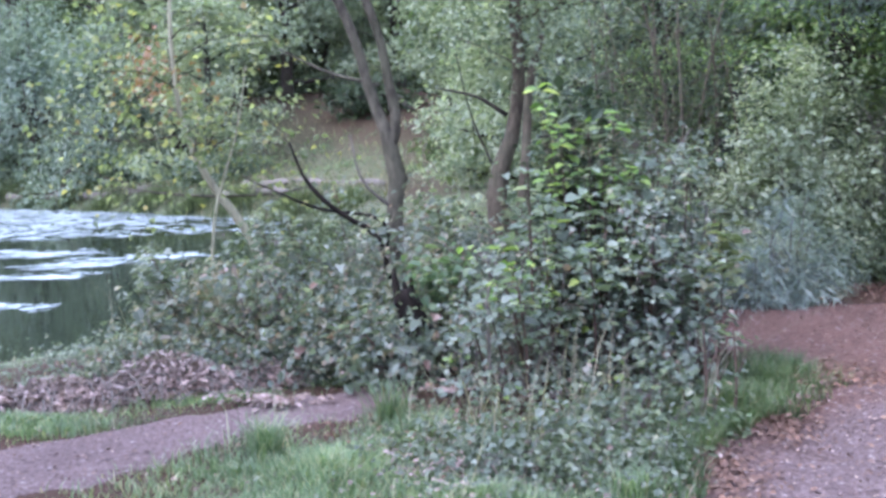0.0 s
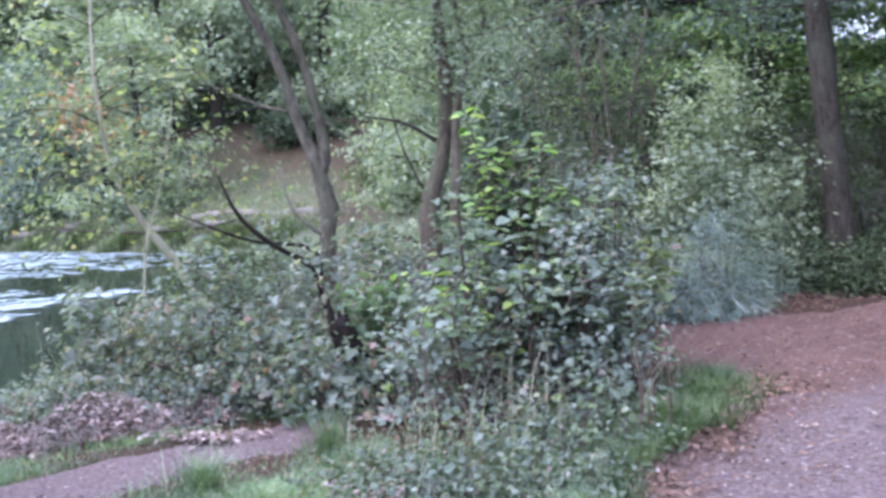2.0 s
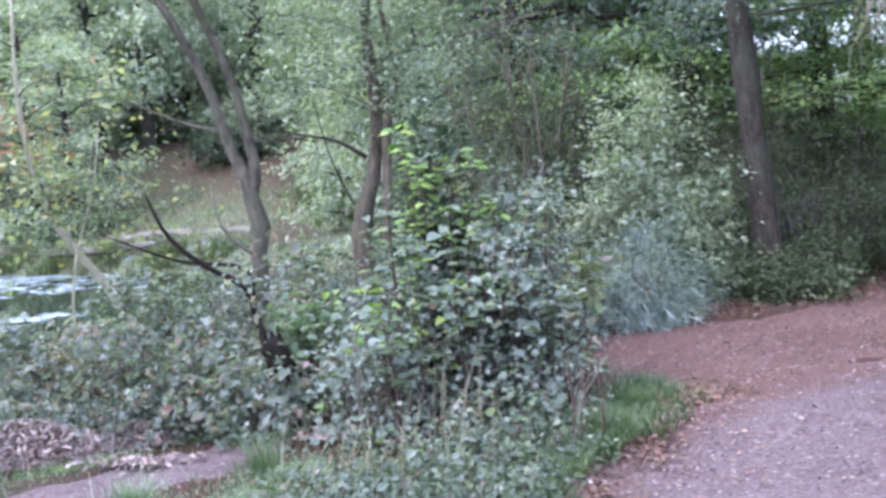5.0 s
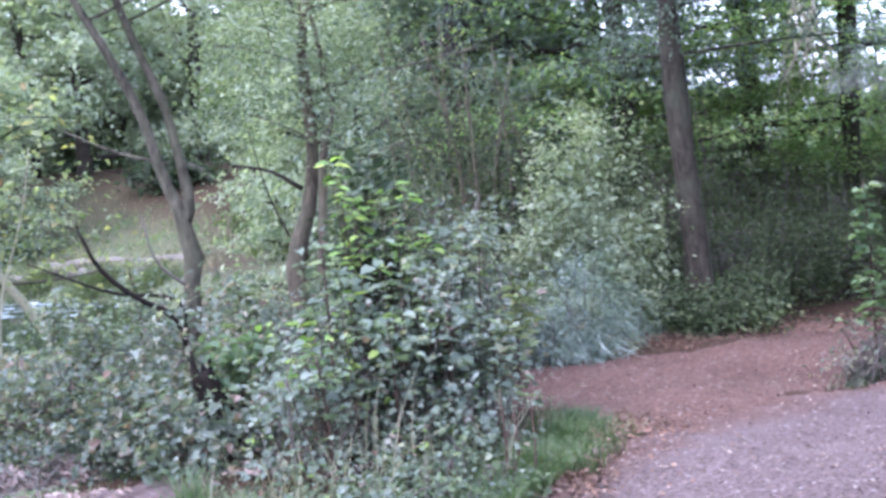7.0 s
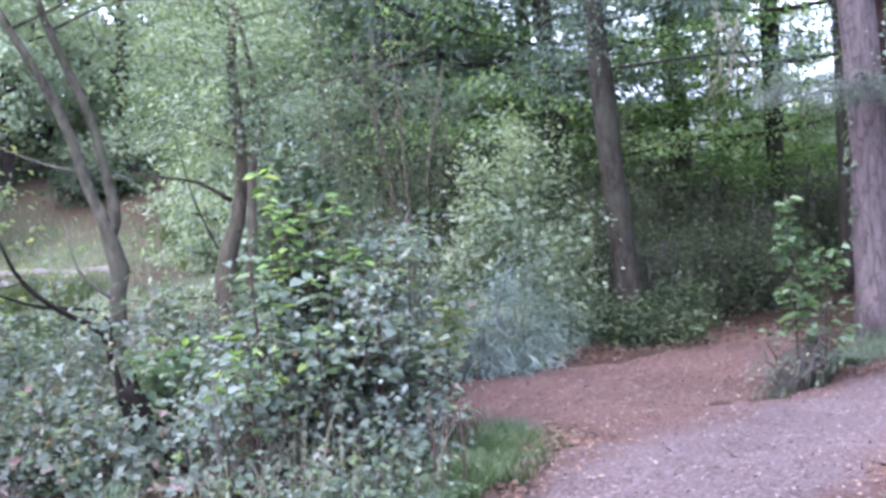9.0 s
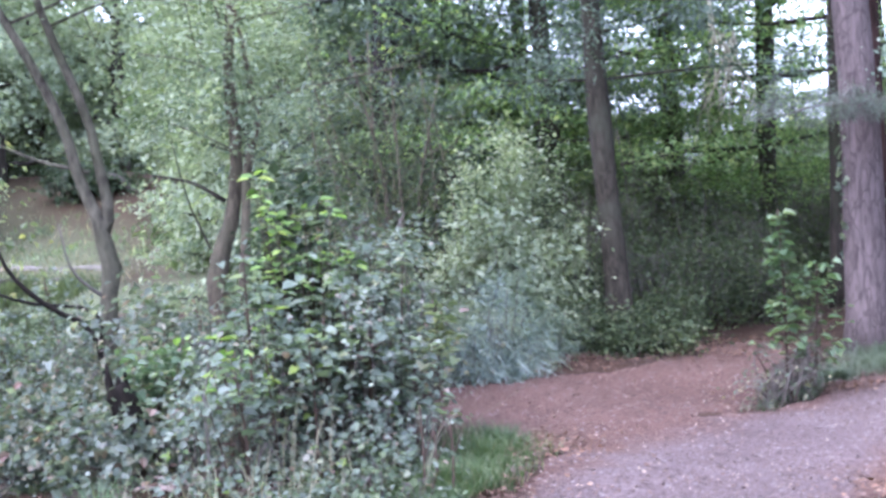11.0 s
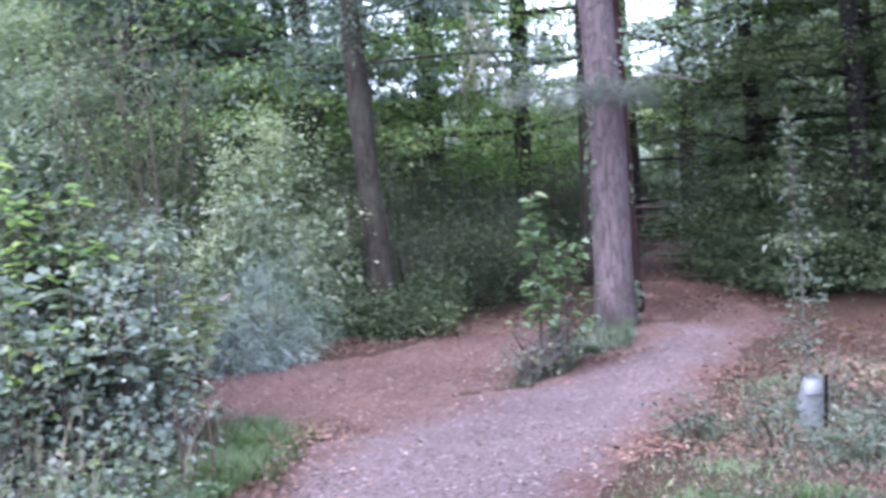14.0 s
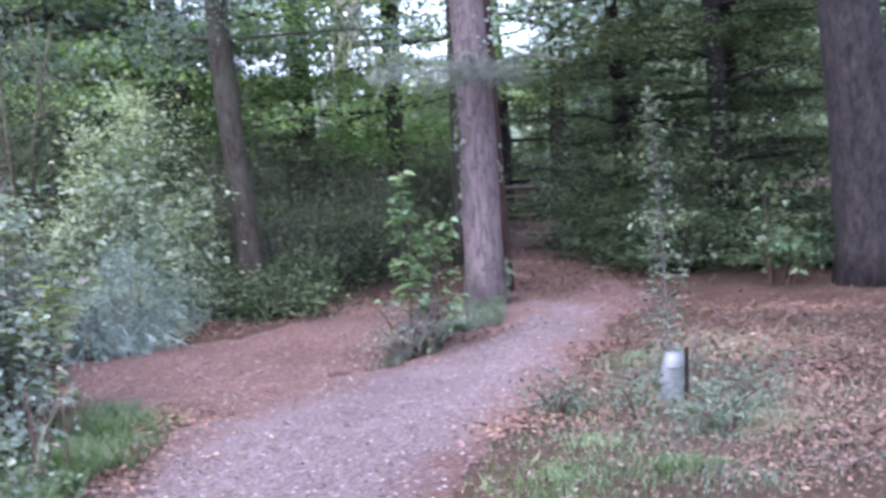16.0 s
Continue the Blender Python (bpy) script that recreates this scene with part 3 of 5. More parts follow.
def lay_pale_patches():
    """Pale flat patches just above the water, most of them on the far half of the pond."""
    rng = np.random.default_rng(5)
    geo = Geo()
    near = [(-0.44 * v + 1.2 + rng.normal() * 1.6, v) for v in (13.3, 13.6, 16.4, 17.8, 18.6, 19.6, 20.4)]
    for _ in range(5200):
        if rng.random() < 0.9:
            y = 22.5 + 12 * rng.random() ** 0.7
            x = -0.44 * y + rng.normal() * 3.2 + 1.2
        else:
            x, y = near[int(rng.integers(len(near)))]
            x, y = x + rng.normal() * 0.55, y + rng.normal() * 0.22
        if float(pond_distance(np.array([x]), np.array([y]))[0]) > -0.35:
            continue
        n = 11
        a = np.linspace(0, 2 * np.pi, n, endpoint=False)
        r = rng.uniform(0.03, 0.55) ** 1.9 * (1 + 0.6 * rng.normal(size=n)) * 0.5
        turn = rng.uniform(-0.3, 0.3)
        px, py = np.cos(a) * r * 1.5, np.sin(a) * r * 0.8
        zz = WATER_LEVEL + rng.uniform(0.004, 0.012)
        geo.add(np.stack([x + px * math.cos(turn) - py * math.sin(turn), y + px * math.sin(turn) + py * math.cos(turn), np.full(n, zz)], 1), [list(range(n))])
    solo("pale_patches_on_pond", geo, PALE_PATCH, "pale broken patches on the pond surface", "pond film", "stuff")


lay_pale_patches()

# ---- trees by the water ----
def forked_tree():
    rng = np.random.default_rng(11)
    top = thing("forked_tree", (-0.36, 8.2, z_at(-0.36, 8.2)), "slim grey forked tree leaning over the pond bank", "tree")
    foot = top.location.z
    stem = [(0.0, 0, -0.1, 0.1), (-0.03, 0, 0.5 - foot, 0.072), (-0.03, 0, 0.9 - foot, 0.064), (-0.01, 0, 1.1 - foot, 0.062), (0.01, 0, 1.24 - foot, 0.076), (-0.03, 0, 1.37 - foot, 0.062), (-0.05, 0, 1.48 - foot, 0.058)]
    left = [(-0.09, 0, 1.63 - foot, 0.046), (-0.16, 0, 1.78 - foot, 0.042), (-0.2, 0, 1.95 - foot, 0.04), (-0.24, 0, 2.14 - foot, 0.038), (-0.31, 0, 2.35 - foot, 0.036), (-0.47, 0, 2.71 - foot, 0.033), (-0.69, 0.05, 3.15 - foot, 0.027), (-0.9, 0.2, 4.4 - foot, 0.012)]
    right = [(-0.04, 0, 1.42 - foot, 0.045), (0.01, 0, 1.58 - foot, 0.046), (0.0, 0, 1.73 - foot, 0.041), (-0.04, 0, 1.96 - foot, 0.037), (-0.07, 0, 2.17 - foot, 0.035), (-0.13, 0, 2.38 - foot, 0.034), (-0.26, 0, 2.74 - foot, 0.031), (-0.38, -0.05, 3.12 - foot, 0.027), (-0.45, -0.1, 4.6 - foot, 0.012)]
    tips = []
    for name, line, start in (("trunk", stem + left, 0.68), ("limb", right, 0.42)):
        g = Geo()
        s = limb(g, line, 26, 12, rng, 0.03)
        part(name, g, BARK_GREY, top, smooth=True)
        arms, small, t = grow(rng, s, start, 7, 0.7, 0.5, 2)
        add_limbs(top, arms, small, BARK_GREY, rng, name="side_branch")
        tips.append(t)
    g = Geo()
    limb(g, [(-0.1, 0, 1.9, 0.018), (-0.45, 0.05, 2.0, 0.013), (-0.85, 0.1, 2.2, 0.006)], 8, 6, rng)
    part("bare_branch", g, BARK_GREY, top, smooth=True)
    g = Geo()
    limb(g, [(0.0, 0, 0.95, 0.016), (-0.25, -0.1, 1.2, 0.01), (-0.33, -0.1, 1.55, 0.005)], 8, 6, rng)
    part("bare_branch", g, BARK_PALE, top, smooth=True)
    tips = np.concatenate(tips)
    g = Geo()
    clumps(g, tips[tips[:, 2] > 2.2], 0.16, 40, 0.042, rng, heart=(0, 0, 2.5), aspect=0.7)
    part("crown", g, LEAF_PALE, top)


def twin_tree():
    rng = np.random.default_rng(12)
    top = thing("twin_stemmed_tree", (0.45, 8.35, z_at(0.45, 8.35)), "crooked grey-brown tree with two close stems", "tree")
    lines = [[(0.02, 0, -0.1, 0.12), (-0.04, 0, 0.7, 0.088), (-0.05, 0, 1.1, 0.08), (-0.01, 0, 1.25, 0.072), (0.06, 0, 1.42, 0.058), (0.11, 0, 1.65, 0.05), (0.14, 0, 2.0, 0.047), (0.12, 0.05, 2.5, 0.043), (0.2, 0.2, 3.4, 0.035), (0.1, 0.3, 5.0, 0.015)],
             [(0.08, -0.12, -0.1, 0.055), (0.11, -0.15, 0.8, 0.042), (0.16, -0.16, 1.3, 0.038), (0.22, -0.16, 1.93, 0.032), (0.31, -0.1, 2.23, 0.024), (0.27, -0.1, 2.5, 0.02), (0.15, -0.2, 3.2, 0.012)]]
    tips = []
    for k, line in enumerate(lines):
        g = Geo()
        s = limb(g, line, 24, 12, rng, 0.05)
        part("stem", g, BARK_BROWN, top, smooth=True)
        arms, small, t = grow(rng, s, 0.5, 11 - 5 * k, 1.25 - 0.6 * k, 0.35, 3, 0.0, 0.28)
        add_limbs(top, arms, small, BARK_BROWN, rng, name="side_branch")
        tips.append(t)
    g = Geo()
    limb(g, [(0.04, 0, 1.62, 0.02), (-0.15, 0.0, 1.75, 0.014), (-0.5, 0.1, 1.85, 0.006)], 8, 6, rng)
    part("bare_branch", g, BARK_DARK, top, smooth=True)
    g = Geo()
    limb(g, [(-0.06, 0.05, 1.2, 0.011), (-0.22, 0.1, 1.6, 0.007), (-0.33, 0.1, 2.1, 0.004)], 8, 6, rng)
    part("bare_branch", g, BARK_DARK, top, smooth=True)
    tips = np.concatenate(tips)
    g = Geo()
    clumps(g, tips[(tips[:, 2] > 2.15) & (tips[:, 0] < 0.6)], 0.2, 105, 0.037, rng, heart=(0, 0, 2.0), aspect=0.65)
    part("crown", g, LEAF_PALE, top)


def turning_tree():
    """The slanting young tree at the water with leaves that turn yellow and orange."""
    rng = np.random.default_rng(13)
    top = thing("leaning_young_tree", (-1.55, 9.9, z_at(-1.55, 9.9)), "leaning young tree with yellowing and orange leaves", "tree")
    g = Geo()
    s = limb(g, [(0.05, 0, -0.2, 0.06), (-0.24, -0.05, 0.79, 0.042), (-0.6, -0.1, 1.37, 0.034), (-0.74, -0.15, 1.75, 0.026), (-0.8, -0.2, 2.4, 0.02), (-0.75, -0.2, 3.6, 0.012)], 20, 10, rng)
    part("trunk", g, BARK_ASH, top, smooth=True)
    g = Geo()
    limb(g, [(-0.55, -0.3, 0.2, 0.016), (-0.5, -0.3, 0.95, 0.014), (-0.24, -0.27, 1.81, 0.01), (-0.15, -0.27, 2.3, 0.005)], 10, 6, rng)
    part("pole_shoot", g, BARK_ASH, top, smooth=True)
    arms, small, t = grow(rng, s, 0.38, 16, 1.05, 0.25, 4, 0.1)
    add_limbs(top, arms, small, BARK_GREY, rng, name="side_branch")
    t = t[t[:, 2] > 0.95]
    orange = (np.abs(t[:, 0] + 0.75) < 0.35) & (t[:, 2] > 2.0)
    g = Geo()
    clumps(g, t[~orange], 0.2, 15, 0.058, rng, heart=(-0.6, 0, 1.8), aspect=0.75, up=0.45)
    part("crown", g, LEAF_MAPLE, top)
    if orange.any():
        g = Geo()
        clumps(g, t[orange][:7], 0.15, 40, 0.048, rng, heart=(-0.6, 0, 1.8), aspect=0.75, up=0.45)
        tagged(part("rusty_foliage", g, LEAF_RUST, top, "rust-orange leaves"), kind="stuff")


forked_tree()
twin_tree()
turning_tree()

# ---- the pines beside the path ----
slim = tree("slim_pine", (4.3, 9.95, z_at(4.3, 9.95)), [(0.02, 0, -0.1, 0.16), (0.0, 0, 0.5, 0.135), (-0.07, 0.02, 1.6, 0.115), (-0.1, 0.02, 2.0, 0.12), (-0.14, 0.03, 3.0, 0.1), (-0.2, 0.05, 6.5, 0.08), (-0.2, 0, 9.5, 0.03)],
            "slim dark pine trunk rising from low bushes", "tree", BARK_SLIM, LEAF_NEEDLE, 21, 0.29, 28, 1.5, 0.12, 3, 0.05, 46, 0.2, 0.09, 0.5, 14, aspect=0.3, arm=0.16)
big = tree("tall_pine", (6.02, 8.43, z_at(6.02, 8.43)), [(0, 0, -0.15, 0.26), (0, 0, 0.15, 0.195), (-0.01, 0, 0.7, 0.178), (-0.02, 0.01, 2.15, 0.162), (-0.05, 0.03, 2.85, 0.157), (-0.1, 0.1, 7, 0.13), (-0.1, 0.1, 11, 0.04)],
           "tall pine with pinkish-grey flaking bark beside the path", "tree", BARK_PINE, LEAF_NEEDLE, 22, 0.36, 22, 2.3, 0.15, 3, 0.05, 40, 0.25, 0.1, 0.5, 20, aspect=0.3)
edge = tree("stout_pine", (9.28, 6.68, z_at(9.28, 6.68)), [(0.05, 0, -0.15, 0.38), (0.04, 0, 0.2, 0.32), (0.0, 0, 1.0, 0.3), (-0.14, 0.06, 2.8, 0.28), (-0.15, 0.1, 7, 0.2), (-0.1, 0.1, 11.5, 0.05)],
            "stout grey-purple pine trunk at the wood's edge", "tree", BARK_STOUT, LEAF_NEEDLE, 23, 0.4, 20, 2.6, 0.15, 3, 0.05, 36, 0.25, 0.1, 0.5, 20, aspect=0.3)
dark_conifer = tree("dark_conifer", (2.75, 13.75, z_at(2.75, 13.75)), [(0, 0, -0.1, 0.24), (0, 0, 2, 0.2), (0.1, 0, 3.5, 0.17), (0.15, 0, 9, 0.05)],
                    "dark bluish conifer with hanging needle sprays", "tree", BARK_STOUT, LEAF_NEEDLE, 24, 0.12, 40, 1.5, 0.05, 4, 0.3, 80, 0.22, 0.09, 0.8, 14, aspect=0.28)


def dark_branch():
    """The long bare bough that reaches from the conifer towards the slim pine."""
    rng = np.random.default_rng(25)
    g = Geo()
    limb(g, [(0.12, 0, 3.25, 0.05), (0.6, -0.5, 3.22, 0.04), (1.1, -0.9, 3.08, 0.035), (1.5, -1.2, 3.15, 0.028), (1.95, -1.6, 3.2, 0.015)], 14, 7, rng)
    bough = part("bare_bough", g, BARK_ROTTEN, dark_conifer, "long bare dark bough", smooth=True)
    g = Geo()
    limb(g, [(1.1, -0.9, 3.08, 0.02), (1.35, -1.0, 2.95, 0.012), (1.6, -1.1, 2.93, 0.005)], 7, 5, rng)
    part("side_twig", g, BARK_ROTTEN, bough, smooth=True)


dark_branch()


def ivy_on_pine():
    """Ivy shoots that climb the tall pine, with a tuft at its foot, and the grey dead boughs on it."""
    rng = np.random.default_rng(26)
    for side, low, high, n in ((-1, 0.8, 2.0, 34), (1, 0.0, 0.4, 40), (1, 1.1, 1.5, 9)):
        g = Geo()
        a = rng.uniform(-0.3, 0.3, n) + (math.radians(165) if side < 0 else math.radians(318))
        z = rng.uniform(low, high, n)
        at = np.stack([np.cos(a) * 0.19, np.sin(a) * 0.19, z], 1)
        leaves(g, at, np.stack([np.cos(a), np.sin(a), 0 * a], 1), 0.055, rng, 0.8, 0.3, 0.4, "broad")
        part("ivy", g, LEAF_BUSH, big, "green ivy shoots on the bark")
    for k, (dx, dy, dz) in enumerate(((-0.95, 0.1, 0.0), (-0.6, -0.3, 0.12), (0.5, -0.5, 0.1))):
        g = Geo()
        limb(g, [(0, 0, 2.15, 0.025), (dx * 0.5, dy * 0.5 - 0.2, 2.2 + dz, 0.018), (dx, dy - 0.3, 2.1 + dz, 0.006)], 8, 6, rng)
        bough = part("dead_bough", g, BARK_PALE, big, "grey lichen-covered dead bough", smooth=True)
    g = Geo()
    c = np.stack([rng.uniform(-1.25, 0.2, 90), rng.uniform(-0.6, -0.2, 90), 2.17 + 0.055 * rng.normal(size=90)], 1)
    clumps(g, c, 0.055, 40, 0.06, rng, flat=0.7, aspect=0.1, up=0.3, droop=0.8)
    part("grey_spray", g, LEAF_LICHEN, bough, "grey-green drooping needle spray")
    g = Geo()
    c = np.stack([rng.uniform(-0.2, 0.75, 36), rng.uniform(-0.7, -0.4, 36), 0 * np.arange(36)], 1)
    c[:, 2] = 2.5 + 0.26 * rng.uniform(-1, 1, 36) - 0.25 * np.maximum(0, -c[:, 0])
    clumps(g, c, 0.09, 12, 0.042, rng, flat=0.8, aspect=0.75, up=0.45)
    tagged(part("leaf_spray", g, LEAF_WILLOW, big, "pale green leafy spray hanging in front of the trunk"), kind="stuff")


ivy_on_pine()


def hanging_creeper():
    """Pale dead creeper stems that hang in loops from above."""
    rng = np.random.default_rng(27)
    top = thing("hanging_creeper", (5.45, 9.75, z_at(5.45, 9.75) - 0.3), "tangle of pale dead creeper stems hanging from branches", "creeper")
    g = Geo()
    limb(g, [(-0.1, 0, 5.4, 0.028), (-0.12, 0, 4.0, 0.03), (-0.14, 0, 3.45, 0.03), (-0.1, 0, 3.28, 0.028), (0.02, 0, 3.24, 0.026), (0.06, 0, 3.12, 0.022), (0.02, 0, 2.96, 0.018), (-0.06, 0, 2.82, 0.01), (-0.1, 0, 2.6, 0.004)], 30, 7, rng)
    part("main_stem", g, BARK_ASH, top, smooth=True)
    for k in range(22):
        g = Geo()
        x, z = rng.normal() * 0.06, rng.uniform(2.75, 3.2)
        d = rng.normal(size=2) * 0.09
        limb(g, [(x, 0, z + 0.2, 0.009), (x + d[0] * 0.6, d[1] * 0.5, z, 0.008), (x + d[0] * 1.3 + rng.normal() * 0.08, d[1], z - rng.uniform(0.1, 0.3), 0.004), (x + d[0] * 1.3 - 0.08 * rng.normal(), d[1], z - rng.uniform(0.3, 0.6), 0.002)], 12, 4, rng)
        part("thin_stem", g, BARK_ASH, top, smooth=True)


hanging_creeper()

# ---- bushes ----
# the leafy island between the two paths
def tiered_bush(x, y, rx, ry, low, high, tiers, stems, seed, label):
    """An airy stand of thin stems with broad leaves held in flat tiers, open below."""
    rng = np.random.default_rng(seed)
    top = thing("broadleaf_bush", (x, y, z_at(x, y)), label, "bush", "island bushes")
    a, r = rng.uniform(0, 2 * np.pi, tiers), rng.uniform(0, 1, tiers) ** 0.5
    c = np.stack([np.cos(a) * r * rx, np.sin(a) * r * ry, low + (high * (1.25 - 0.5 * r * r) - low) * rng.uniform(0, 1, tiers) ** 1.35], 1)
    for k in range(stems):
        e = c[int(rng.integers(tiers))]
        g = Geo()
        foot = np.array([e[0] * 0.6 + 0.05 * rng.normal(), e[1] * 0.6, -0.05])
        limb(g, [(*foot, 0.008), (*(foot * 0.4 + e * 0.6), 0.006), (*e, 0.003)], 7, 5, rng)
        part("stem", g, STEM, top, smooth=True)
    g = Geo()
    for _ in range(tiers // 2):
        p, q = c[int(rng.integers(tiers))], c[int(rng.integers(tiers))]
        m = (p + q) / 2
        limb(g, [(m[0], m[1], max(min(p[2], q[2]) - 0.3, -0.02), 0.005), (*((m + q) / 2), 0.004), (*q, 0.002)], 6, 4, rng)
    tagged(part("cane_tangle", g, BARK_PALE, top, smooth=True), kind="stuff")
    pick = rng.random(tiers)
    if high < 0.4:
        kinds = (("foliage", LEAF_BUSH, pick < 0.2, 9, 0.036), ("young_leaves", LEAF_SAP, pick > 0.9, 8, 0.034), ("mixed_growth", LEAF_WOOD, (pick >= 0.2) & (pick < 0.65), 22, 0.03), ("bramble_leaves", LEAF_BRAMBLE, (pick >= 0.65) & (pick <= 0.9), 12, 0.03))
    else:
        kinds = (("foliage", LEAF_BUSH, pick < 0.45, 12, 0.044), ("young_leaves", LEAF_LIME, pick > 0.94, 7, 0.045), ("mixed_growth", LEAF_BRAMBLE, (pick >= 0.45) & (pick <= 0.94), 36, 0.032))
    for name, mat, some, per, size in kinds:
        if some.any():
            g = Geo()
            at = np.repeat(c[some], per, 0) + rng.normal(size=(int(some.sum()) * per, 3)) * np.array([0.09, 0.09, 0.02 if size > 0.04 else 0.075])
            out = unit(at * np.array([1, 1, 0]) + np.array([0, -0.15, 0]))
            leaves(g, at, out, size, rng, 0.82, 0.75, 0.15, "broad", 0.3, 0.1)
            tagged(part(name, g, mat, top), kind="" if name in ("foliage", "young_leaves") else "stuff")


ISLAND = [
    # x, y, rx, ry, low, high, tiers, stems, seed
    (0.38, 6.05, 0.46, 0.36, 0.1, 0.66, 46, 5, 31), (0.8, 6.2, 0.48, 0.38, 0.05, 0.86, 72, 7, 32), (1.14, 6.2, 0.36, 0.38, 0.05, 0.9, 62, 6, 33), (1.3, 5.85, 0.22, 0.22, 0.05, 0.5, 16, 4, 39),
    (0.5, 6.5, 0.45, 0.28, 0.1, 0.8, 46, 5, 35), (1.3, 6.55, 0.36, 0.28, 0.1, 1.2, 84, 7, 29), (0.95, 6.55, 0.4, 0.2, 0.3, 1.0, 60, 4, 23),
    (0.35, 4.75, 0.48, 0.28, 0.02, 0.17, 30, 4, 34), (0.85, 4.8, 0.36, 0.28, 0.02, 0.2, 24, 4, 40), (0.6, 5.25, 0.4, 0.28, 0.02, 0.2, 26, 5, 30), (1.05, 5.3, 0.32, 0.3, 0.02, 0.3, 26, 4, 26), (0.05, 5.25, 0.34, 0.26, 0.02, 0.15, 20, 3, 24)]
for x, y, rx, ry, low, high, tiers, stems, seed in ISLAND:
    tiered_bush(x, y, rx, ry, low, high, tiers, stems, seed, "airy bush with flat tiers of broad green leaves between the paths" if high > 0.4 else "low broad-leaved growth at the foot of the island bush")


def sapling(name, at, height, lean, label, leaf, seed, count, size, spread, start=0.3, wide=0.18, stem_r=0.012, mat=None, group="", per=9):
    rng = np.random.default_rng(seed)
    top = thing(name, at, label, "sapling", group)
    g = Geo()
    s = limb(g, [(0, 0, -0.05, stem_r), (lean[0] * 0.3 + 0.02, lean[1] * 0.3, height * 0.4, stem_r * 0.8), (lean[0], lean[1], height, 0.004)], 16, 6, rng)
    part("stem", g, mat or STEM, top, smooth=True)
    g = Geo()
    c, tw = [], Geo()
    for k in range(count):
        i = int((start + (1 - start) * (k + 0.5) / count) * 15)
        p = s[i, :3]
        a = k * 2.4
        e = p + np.array([math.cos(a), math.sin(a), 0.25]) * wide * rng.uniform(0.4, 1.2) * (1.25 - 0.9 * k / count)
        limb(tw, [(*p, 0.005), (*((p + e) / 2 + np.array([0, 0, 0.02])), 0.004), (*e, 0.002)], 4, 4, rng)
        c += [e, (p + e) / 2]
    tagged(part("twigwork", tw, mat or STEM, top, smooth=True), kind="stuff")
    clumps(g, np.array(c), spread, per, size, rng, heart=(lean[0] * 0.6, lean[1] * 0.6, height * 0.5), shape="broad", aspect=0.85, up=0.94, jitter=0.19)
    part("leaves", g, leaf, top)
    return top


for x, y, h, lean, n, seed, leaf in ((0.4, 5.85, 0.7, (-0.03, 0.0), 5, 41, LEAF_BUSH), (0.78, 5.95, 0.85, (0.0, 0.0), 6, 42, LEAF_BUSH), (0.45, 6.19, 1.32, (0.02, 0.0), 6, 43, LEAF_BUSH),
                                     (0.86, 6.2, 0.95, (0.04, -0.03), 7, 44, LEAF_BUSH), (1.1, 6.1, 0.85, (0.05, 0.0), 7, 45, LEAF_BUSH), (1.38, 6.1, 0.8, (0.02, 0.05), 6, 46, LEAF_BUSH),
                                     (0.42, 6.2, 0.75, (-0.14, 0.02), 4, 49, LEAF_LIME), (1.0, 6.45, 1.1, (0.02, 0.0), 8, 50, LEAF_BUSH)):
    sapling("sapling", (x, y, z_at(x, y)), h, lean, "upright thin sapling with broad leaves in the island bush", leaf, seed, n, 0.06, 0.06, 0.55, 0.16, group="island saplings", per=6)

for x, y, h, lean, seed in ((-1.9, 7.6, 0.75, (-0.2, 0.1), 188), (-1.5, 8.2, 1.05, (0.15, 0.0), 189), (-1.0, 7.9, 0.95, (-0.15, -0.1), 190), (-0.75, 8.4, 1.15, (-0.1, 0), 191), (0.05, 8.0, 1.0, (-0.12, 0), 192), (0.75, 8.1, 1.15, (0.1, 0), 193), (1.25, 8.6, 1.3, (0.0, 0), 194), (-2.2, 8.6, 0.8, (-0.2, 0), 195)):
    sapling("bramble_shoot", (x, y, z_at(x, y)), h, lean, "long bramble shoot rising from the bank thicket", LEAF_BRAMBLE, seed, 12, 0.06, 0.06, 0.3, 0.2, 0.008, group="bramble shoots", per=6)

